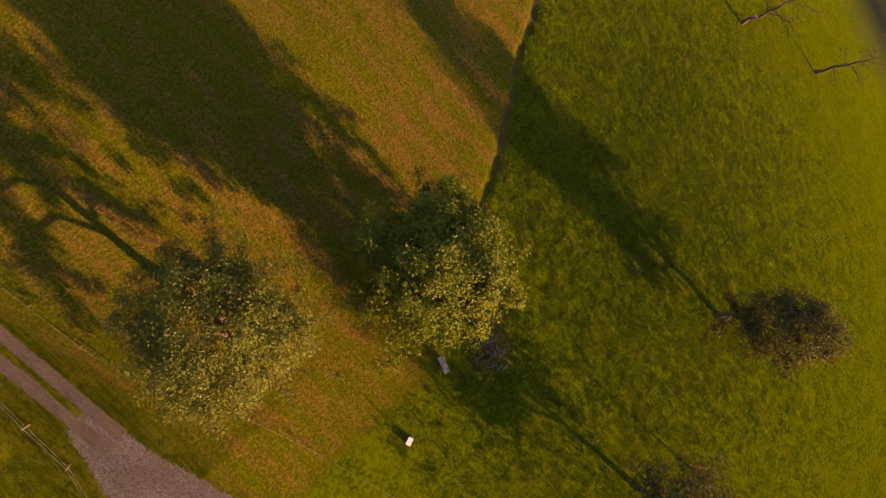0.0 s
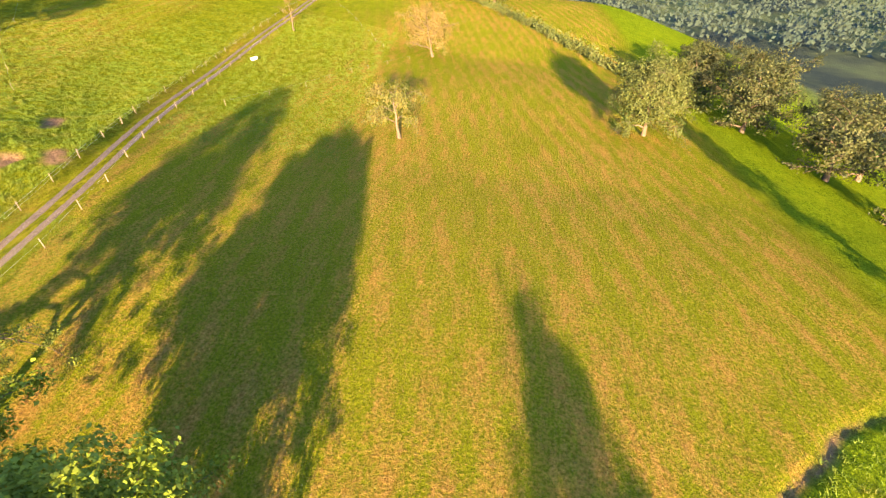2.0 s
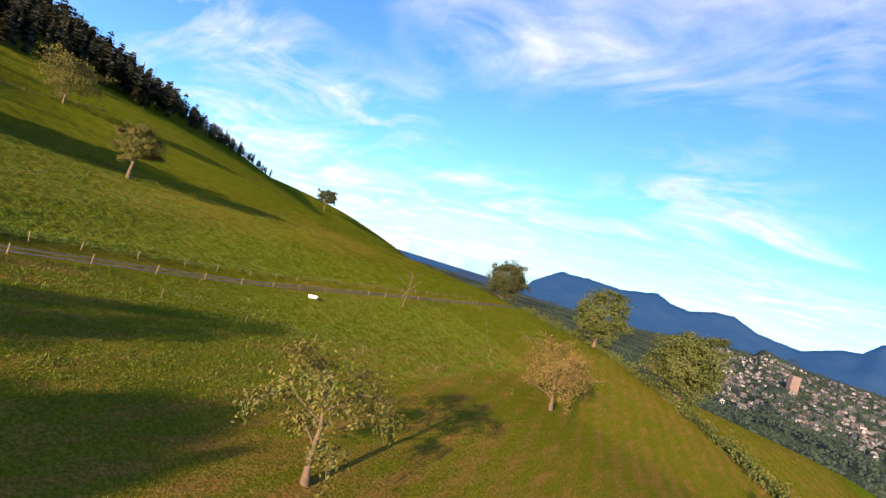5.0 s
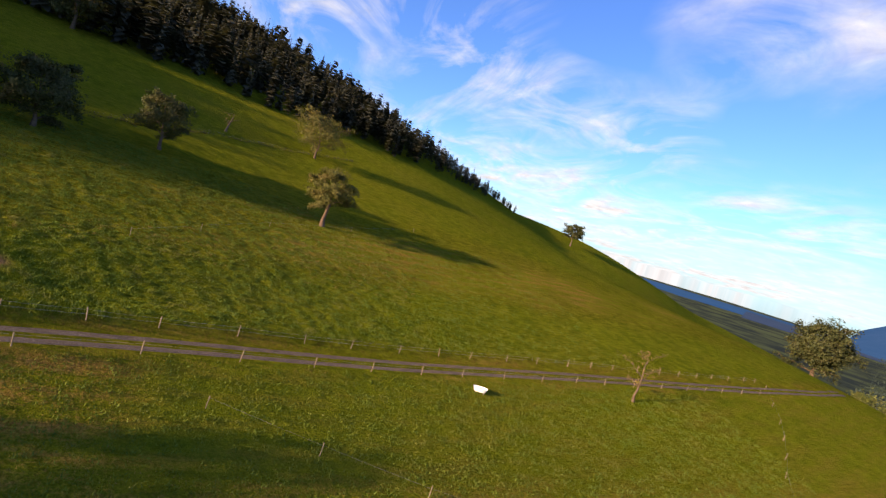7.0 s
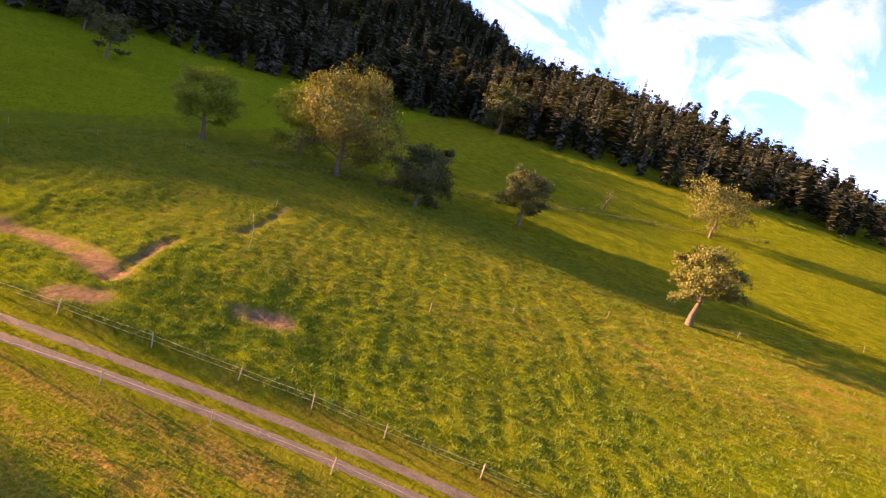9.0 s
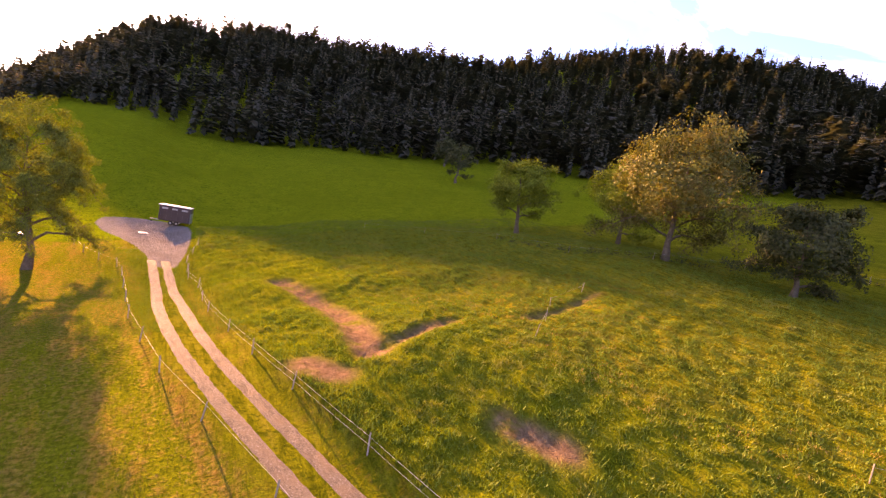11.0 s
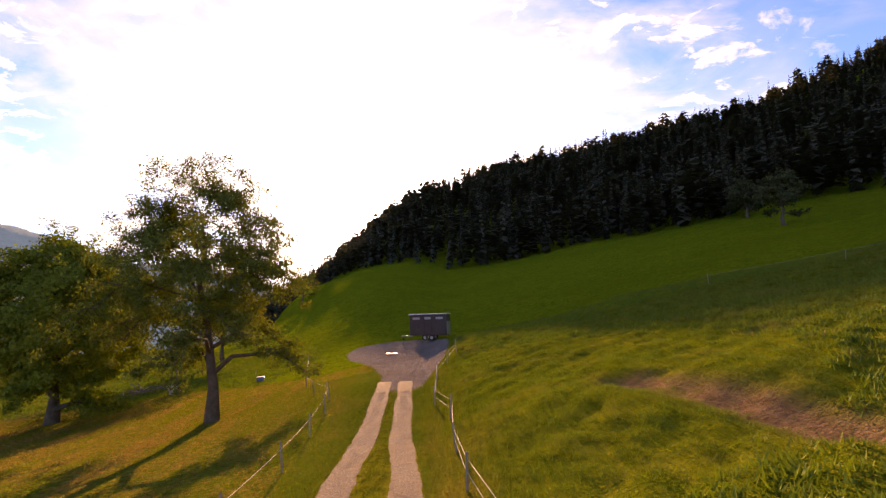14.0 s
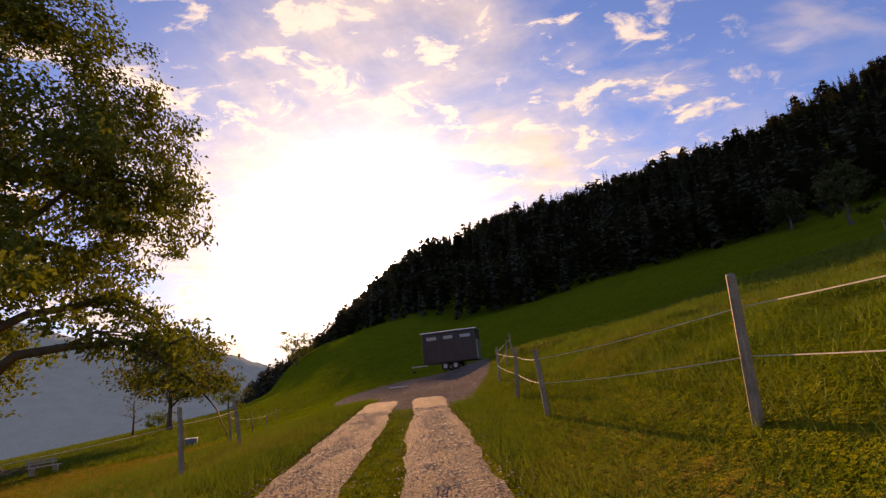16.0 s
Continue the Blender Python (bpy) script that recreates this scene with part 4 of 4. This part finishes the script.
def bench(x, y, turn):
    root = tagged(new("bench"), "pale weathered wooden bench under the fruit tree", "bench")
    root.matrix_basis = pose(x, y, at(x, y), 0, 0, turn)
    for k in range(3):
        part("seat_plank", box(bmesh.new(), 1.9, 0.13, 0.045, (0, -0.15 + 0.15 * k, 0.46), 0.008), PLANK, root)
    for sx in (-0.7, 0.7):
        part("leg", box(bmesh.new(), 0.09, 0.40, 0.46, (sx, 0, 0.21), 0.01), PLANK, root)
        part("backrest_post", box(bmesh.new(), 0.07, 0.05, 0.85, (sx, 0.24, 0.45), 0.008, pose(0, 0, 0, -10)), PLANK, root)
    for z in (0.66, 0.82):
        part("backrest_plank", box(bmesh.new(), 1.9, 0.035, 0.11, (0, 0.27 + 0.1 * (z - 0.6), z), 0.008), PLANK, root)
    return root


bench(-25.6, 30.1, 75)


def feed_box(x, y):
    root = tagged(new("salt_lick_box"), "faded blue box beside a thin stake", "box")
    root.matrix_basis = pose(x, y, at(x, y), 0, 0, 20)
    part("tub", box(bmesh.new(), 0.75, 0.5, 0.42, (0, 0, 0.2), 0.05), BLUE_BOX, root)
    part("lid", box(bmesh.new(), 0.8, 0.55, 0.05, (0, 0, 0.43), 0.02), ENAMEL, root, "white lid")
    part("stake", cyl(bmesh.new(), 0.03, 0.025, 1.3, (-0.5, 0.1, 0.55), 8), POST_WOOD, root)
    return root


feed_box(-18.1, 33.3)


def white_slab(x, y):
    root = tagged(new("white_board"), "white board lying on two battens on the gravel", "board")
    root.matrix_basis = pose(x, y, at(x, y) + 0.04, 0, 0, 8)
    part("board", box(bmesh.new(), 1.3, 0.6, 0.05, (0, 0, 0.12), 0.01), ENAMEL, root)
    for sx in (-0.45, 0.45):
        part("batten", box(bmesh.new(), 0.08, 0.6, 0.1, (sx, 0, 0.05), 0.005), PLANK, root)


white_slab(-3.8, 34.6)


def brush_pile(x, y):
    rng = np.random.default_rng(211)
    root = tagged(new("brush_pile"), "heap of dead grey branches and roots on bare earth", "brush pile")
    root.location = (x, y, at(x, y))
    for k in range(26):
        p = Vector((rng.normal() * 0.9, rng.normal() * 1.3, 0.05 + 0.25 * rng.uniform()))
        d = Vector((rng.normal(), rng.normal(), 0.18 * rng.normal())).normalized() * rng.uniform(0.7, 1.9)
        v, f = [], []
        tube(v, f, [p + d * s + Vector((0, 0, 0.2 * math.sin(3 * s))) + Vector(rng.normal(size=3) * 0.05) for s in (0, 0.3, 0.6, 1.0)], [0.07, 0.055, 0.04, 0.015], 6)
        ob = new("branch", mesh_from("branch", v, f, [DEAD], True))
        ob.parent = root


brush_pile(-30.5, 33.0)


def build_hedge():
    rng = np.random.default_rng(223)
    pts = [(-90, -93), (-76, -125), (-58, -160), (-42, -190), (-26, -216), (4, -240), (44, -252)]
    c = []
    for (ax, ay), (bx, by) in zip(pts, pts[1:]):
        n = int(math.hypot(bx - ax, by - ay) / 1.4)
        for k in range(n):
            x, y = ax + (bx - ax) * k / n + rng.normal() * 0.8, ay + (by - ay) * k / n + rng.normal() * 0.8
            tall = rng.uniform(1.6, 4.2)
            m = 90
            p = rng.normal(size=(m, 3)) * np.array([0.9, 0.9, 0.30 * tall])
            p[:, 2] = np.abs(p[:, 2] + 0.45 * tall)
            c.append(p + np.array([x, y, at(x, y)]))
    tagged(new("hedge", leaf_mesh("hedge", np.concatenate(c), 0.38, rng, LEAF_MID)), "overgrown leafy hedge along the lower field edge", "hedge", kind="stuff")


build_hedge()

def fence_row_weeds():
    """Rank growth along the upper fence, where nothing is mown or grazed."""
    rng = np.random.default_rng(225)
    pts = [(46.1, 11.8), (49.6, -1.4), (58, -9), (69.1, -15.4), (79.2, -25.7), (97, -41), (107.6, -47.7), (122.6, -64.5), (131, -75), (150, -96)]
    c = []
    for (ax, ay), (bx, by) in zip(pts, pts[1:]):
        n = int(math.hypot(bx - ax, by - ay) / 0.5)
        s = rng.uniform(0, 1, n)
        x, y = ax + (bx - ax) * s + rng.normal(size=n) * 0.4, ay + (by - ay) * s + rng.normal(size=n) * 0.4
        z = height(x, y)
        tall = rng.uniform(0.25, 0.95, n)
        for k in range(9):
            c.append(np.stack([x + rng.normal(size=n) * 0.25, y + rng.normal(size=n) * 0.25, z + tall * rng.uniform(0.1, 1, n)], -1))
    tagged(new("fence_row_weeds", leaf_mesh("fence_row_weeds", np.concatenate(c), 0.16, rng, LEAF_DARK)), "dark rank weeds growing along the upper fence", "weeds", kind="stuff")


fence_row_weeds()

# ---- the valley ----
WALL_WHITE, wall_nt, wall_p = principled("town wall", 0.9, 0, 0.1)
wall_rnd = wall_nt.nodes.new("ShaderNodeNewGeometry").outputs["Random Per Island"]
# wall tones vary per house, darkened and blued to carry the distance haze
wall_nt.links.new(mix_node(wall_nt, math_node(wall_nt, "POWER", wall_rnd, 2.6), (0.03, 0.042, 0.06), (0.26, 0.26, 0.28)), wall_p.inputs["Base Color"])
# the trees' faint bluish haze is a small emission
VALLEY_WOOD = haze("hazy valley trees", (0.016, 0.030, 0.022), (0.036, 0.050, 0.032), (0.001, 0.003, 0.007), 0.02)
ROOF_RED = simple("town roof", (0.06, 0.055, 0.06), (0.17, 0.11, 0.09), 0.05, 0.9)


def build_town():
    rng = np.random.default_rng(227)
    v, f, mi = [], [], []
    for k in range(1700):
        az = radians(rng.uniform(174, 217))
        d = 1050 + 2000 * rng.uniform() ** 0.85
        x, y = math.sin(az) * d - 40, math.cos(az) * d
        z = at(x, y)
        if y > -900:
            continue
        w, l, h = rng.uniform(5, 9), rng.uniform(7, 15), rng.uniform(4, 8)
        t = rng.uniform(0, 3.14)
        ca, sa = math.cos(t), math.sin(t)
        b = len(v)
        for zz in (z - 2, z + h):
            for px, py in ((-w / 2, -l / 2), (w / 2, -l / 2), (w / 2, l / 2), (-w / 2, l / 2)):
                v.append((x + px * ca - py * sa, y + px * sa + py * ca, zz))
        for py in (-l / 2, l / 2):
            v.append((x - py * sa, y + py * ca, z + h + w * 0.32))
        f += [(b, b + 1, b + 5, b + 4), (b + 1, b + 2, b + 6, b + 5), (b + 2, b + 3, b + 7, b + 6), (b + 3, b, b + 4, b + 7), (b + 4, b + 5, b + 8), (b + 6, b + 7, b + 9), (b + 5, b + 6, b + 9, b + 8), (b + 7, b + 4, b + 8, b + 9)]
        mi += [0, 0, 0, 0, 0, 0, 1, 1]
    tagged(new("town", mesh_from("town", v, f, [WALL_WHITE, ROOF_RED], False, mi)), "white houses with reddish roofs of a distant valley town", "town", kind="stuff")
    c = []
    for k in range(3200):
        az = radians(rng.uniform(160, 222))
        d = rng.uniform(500, 3300)
        x, y = math.sin(az) * d - 40, math.cos(az) * d
        z = at(x, y)
        if z > -60 and y > -1500:
            continue
        p = rng.normal(size=(20, 3)) * np.array([6, 6, 4.5])
        p[:, 2] = np.abs(p[:, 2] + 8)
        c.append(p + np.array([x, y, z]))
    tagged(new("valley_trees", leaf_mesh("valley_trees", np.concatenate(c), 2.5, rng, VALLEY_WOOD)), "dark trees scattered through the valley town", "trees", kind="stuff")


build_town()


def tower_block(x, y):
    root = tagged(new("tower_block"), "tall reddish tower block standing over the distant town", "building")
    root.matrix_basis = pose(x, y, at(x, y), 0, 0, 25)
    part("wall", box(bmesh.new(), 24, 20, 48, (0, 0, 23), 0.3), simple("tower wall", (0.15, 0.095, 0.08), (0.22, 0.15, 0.125), 0.1, 0.9), root)
    for k in range(12):
        part("window_band", box(bmesh.new(), 24.4, 20.4, 1.4, (0, 0, 4 + 3.6 * k), 0.1), simple("dark glass band", (0.05, 0.06, 0.08), (0.09, 0.10, 0.12), 0.2, 0.3) if k == 0 else bpy.data.materials["dark glass band"], root)


tower_block(-190, -1840)

# ---- grass ----


STUBBLE = leaf_material("stubble", (0.13, 0.12, 0.02), (0.26, 0.175, 0.045), (0.10, 0.13, 0.02))


def build_grass():
    rng = np.random.default_rng(229)

    def blades(x, y, tall, wide, lean):
        n = len(x)
        z = height(x, y)
        a = rng.uniform(0, 2 * math.pi, n)
        h = tall * rng.uniform(0.5, 1.3, n)
        dx, dy = np.cos(a), np.sin(a)
        b = rng.uniform(0, 2 * math.pi, n)
        lx, ly = np.cos(b) * h * lean * rng.uniform(0.2, 1, n), np.sin(b) * h * lean * rng.uniform(0.2, 1, n)
        w = wide * rng.uniform(0.6, 1.3, n)
        p = np.stack([np.stack([x - dx * w, y - dy * w, z - 0.01], -1), np.stack([x + dx * w, y + dy * w, z - 0.01], -1), np.stack([x + lx, y + ly, z + h], -1)], 1)
        return p.reshape(-1, 3)

    def add(name, label, v, material):
        me = bpy.data.meshes.new(name)
        me.vertices.add(len(v))
        me.vertices.foreach_set("co", v.ravel())
        me.loops.add(len(v))
        me.loops.foreach_set("vertex_index", np.arange(len(v)))
        me.polygons.add(len(v) // 3)
        me.polygons.foreach_set("loop_start", np.arange(0, len(v), 3))
        me.update(calc_edges=True)
        me.materials.append(material)
        tagged(new(name, me), label, "grass", kind="stuff")

    def off_gravel(x, y):
        d = np.abs(x - track_x(y))
        rut = (np.abs(d - 1.02 * (1 - 0.28 * soft(y, -6, 2))) < 0.52) & (y < 15)
        return ~rut & (yard_share(x, y) < rng.uniform(0.25, 0.6, np.shape(x)))

    # verges by the track where it is passed low
    n = 330000
    r = rng.exponential(7.0, n)
    x, y = rng.normal(0, 1, n) * (2.0 + r * 0.9), rng.uniform(-14, 22, n)
    x = x + track_x(y)
    ok = off_gravel(x, y) & (np.abs(x) < 30)
    x, y = x[ok], y[ok]
    crown = np.abs(x - track_x(y)) < 0.6
    add("grass_verge", "long green grass on the verges of the track", blades(x, y, np.where(crown, 0.05, 0.13), 0.0045, 1.0), GRASS_BLADE)
    # tussocks of the pasture
    n = 58000
    x, y = rng.uniform(3.5, 72, n), rng.uniform(-125, 40, n)
    near = rng.uniform(size=n) < np.clip(1.3 - np.hypot(x - 8, y + 12) / 85, 0.10, 1)
    soil = zone(x, y)[:, 2] < 0.2
    x, y = x[near & soil & (x - track_x(y) > 3.2)], y[near & soil & (x - track_x(y) > 3.2)]
    k = 13
    gx = np.repeat(x, k) + rng.normal(size=len(x) * k) * 0.20
    gy = np.repeat(y, k) + rng.normal(size=len(x) * k) * 0.20
    near = np.hypot(x - 2, y - 4) < 16
    tall = np.repeat(rng.uniform(0.10, 0.28, len(x)) * np.where(near, 0.7, 1.0), k)
    add("tussocks", "green tussocks of the grazed pasture", blades(gx, gy, tall, np.repeat(np.where(near, 0.011, 0.034), k), 1.1), GRASS_BLADE)
    n = 5000
    x, y = rng.uniform(8, 75, n), rng.uniform(-85, 20, n)
    d = x - track_x(y)
    ok = (d > 18) & (d < 60) & (lump(x * 0.23 + 5, y * 0.23) > 0.1)
    x, y = x[ok], y[ok]
    gx = np.repeat(x, 10) + rng.normal(size=len(x) * 10) * 0.22
    gy = np.repeat(y, 10) + rng.normal(size=len(x) * 10) * 0.22
    add("dry_tussocks", "dry yellow grass tussocks on the slope", blades(gx, gy, np.full(len(gx), 0.2), 0.025, 1.0), STRAW)
    # stubble of the mown meadow
    n = 200000
    x, y = rng.normal(-36, 24, n), rng.normal(-18, 34, n)
    ok = (x - track_x(y) < -2.4) & off_gravel(x, y) & (zone(x, y)[:, 0] > 0.5)
    x, y = x[ok], y[ok]
    add("hay_stubble", "short dry stubble and clippings of the mown meadow", blades(x, y, np.full(len(x), 0.08), 0.035, 2.2), STUBBLE)
    n = 24000
    x, y = rng.normal(-56, 26, n), rng.normal(32, 22, n)
    ok = (zone(x, y)[:, 1] > 0.75) & (x < -16) & (y > -25) & off_gravel(x, y)
    x, y = np.repeat(x[ok], 11), np.repeat(y[ok], 11)
    x, y = x + rng.normal(size=len(x)) * 0.24, y + rng.normal(size=len(x)) * 0.24
    add("lush_grass", "long lush green grass beyond the ditch", blades(x, y, np.full(len(x), 0.24), 0.035, 1.2), GRASS_BLADE)
    # tufts on the lower meadow beside the track
    n = 9000
    x, y = rng.uniform(-22, 24, n), rng.uniform(-135, -36, n)
    d = x - track_x(y)
    ok = (d < -2.6) & (d > -32)
    x, y = np.repeat(x[ok], 9), np.repeat(y[ok], 9)
    x, y = x + rng.normal(size=len(x)) * 0.25, y + rng.normal(size=len(x)) * 0.25
    add("meadow_tufts", "uneven green tufts on the meadow below the track", blades(x, y, np.full(len(x), 0.2), 0.04, 1.2), GRASS_BLADE)


build_grass()


def build_pebbles():
    rng = np.random.default_rng(233)
    n = 22000
    y = np.concatenate([rng.uniform(-8, 11, n // 2), rng.uniform(-1, 11, n // 4), rng.uniform(10, 24, n // 4)])
    x = track_x(y) + np.where(rng.uniform(size=len(y)) < 0.5, -1.02, 1.02) * (1 - 0.28 * soft(y, -6, 2)) + rng.normal(size=len(y)) * 0.26
    x = np.where(y > 11, -1.0 - (y - 15) * 0.3 + rng.uniform(-2.5, 2.5, len(y)), x)
    z = height(x, y) + np.where(y > 11, 0.0, 0.035)
    s = rng.uniform(0.005, 0.014, len(y))
    o = np.array([(1, 0, 0), (0, 1, 0), (-1, 0, 0), (0, -1, 0), (0, 0, 0.8), (0, 0, -0.8)])
    v = np.stack([x, y, z], -1)[:, None, :] + o[None] * s[:, None, None] * rng.uniform(0.6, 1.3, (len(y), 6, 3))
    t = np.array([(0, 1, 4), (1, 2, 4), (2, 3, 4), (3, 0, 4)])
    f = (np.arange(len(y))[:, None, None] * 6 + t[None]).reshape(-1, 3)
    me = bpy.data.meshes.new("pebbles")
    v = v.reshape(-1, 3)
    me.vertices.add(len(v))
    me.vertices.foreach_set("co", v.ravel())
    me.loops.add(f.size)
    me.loops.foreach_set("vertex_index", f.ravel())
    me.polygons.add(len(f))
    me.polygons.foreach_set("loop_start", np.arange(0, f.size, 3))
    me.update(calc_edges=True)
    m, nt, p = principled("pebble", 0.85, 0, 0.3)
    rnd = nt.nodes.new("ShaderNodeNewGeometry").outputs["Random Per Island"]
    nt.links.new(mix_node(nt, rnd, (0.08, 0.068, 0.055), (0.27, 0.24, 0.20)), p.inputs["Base Color"])
    me.materials.append(m)
    tagged(new("pebbles", me), "loose grey and tan pebbles on the track", "gravel", kind="stuff")


build_pebbles()
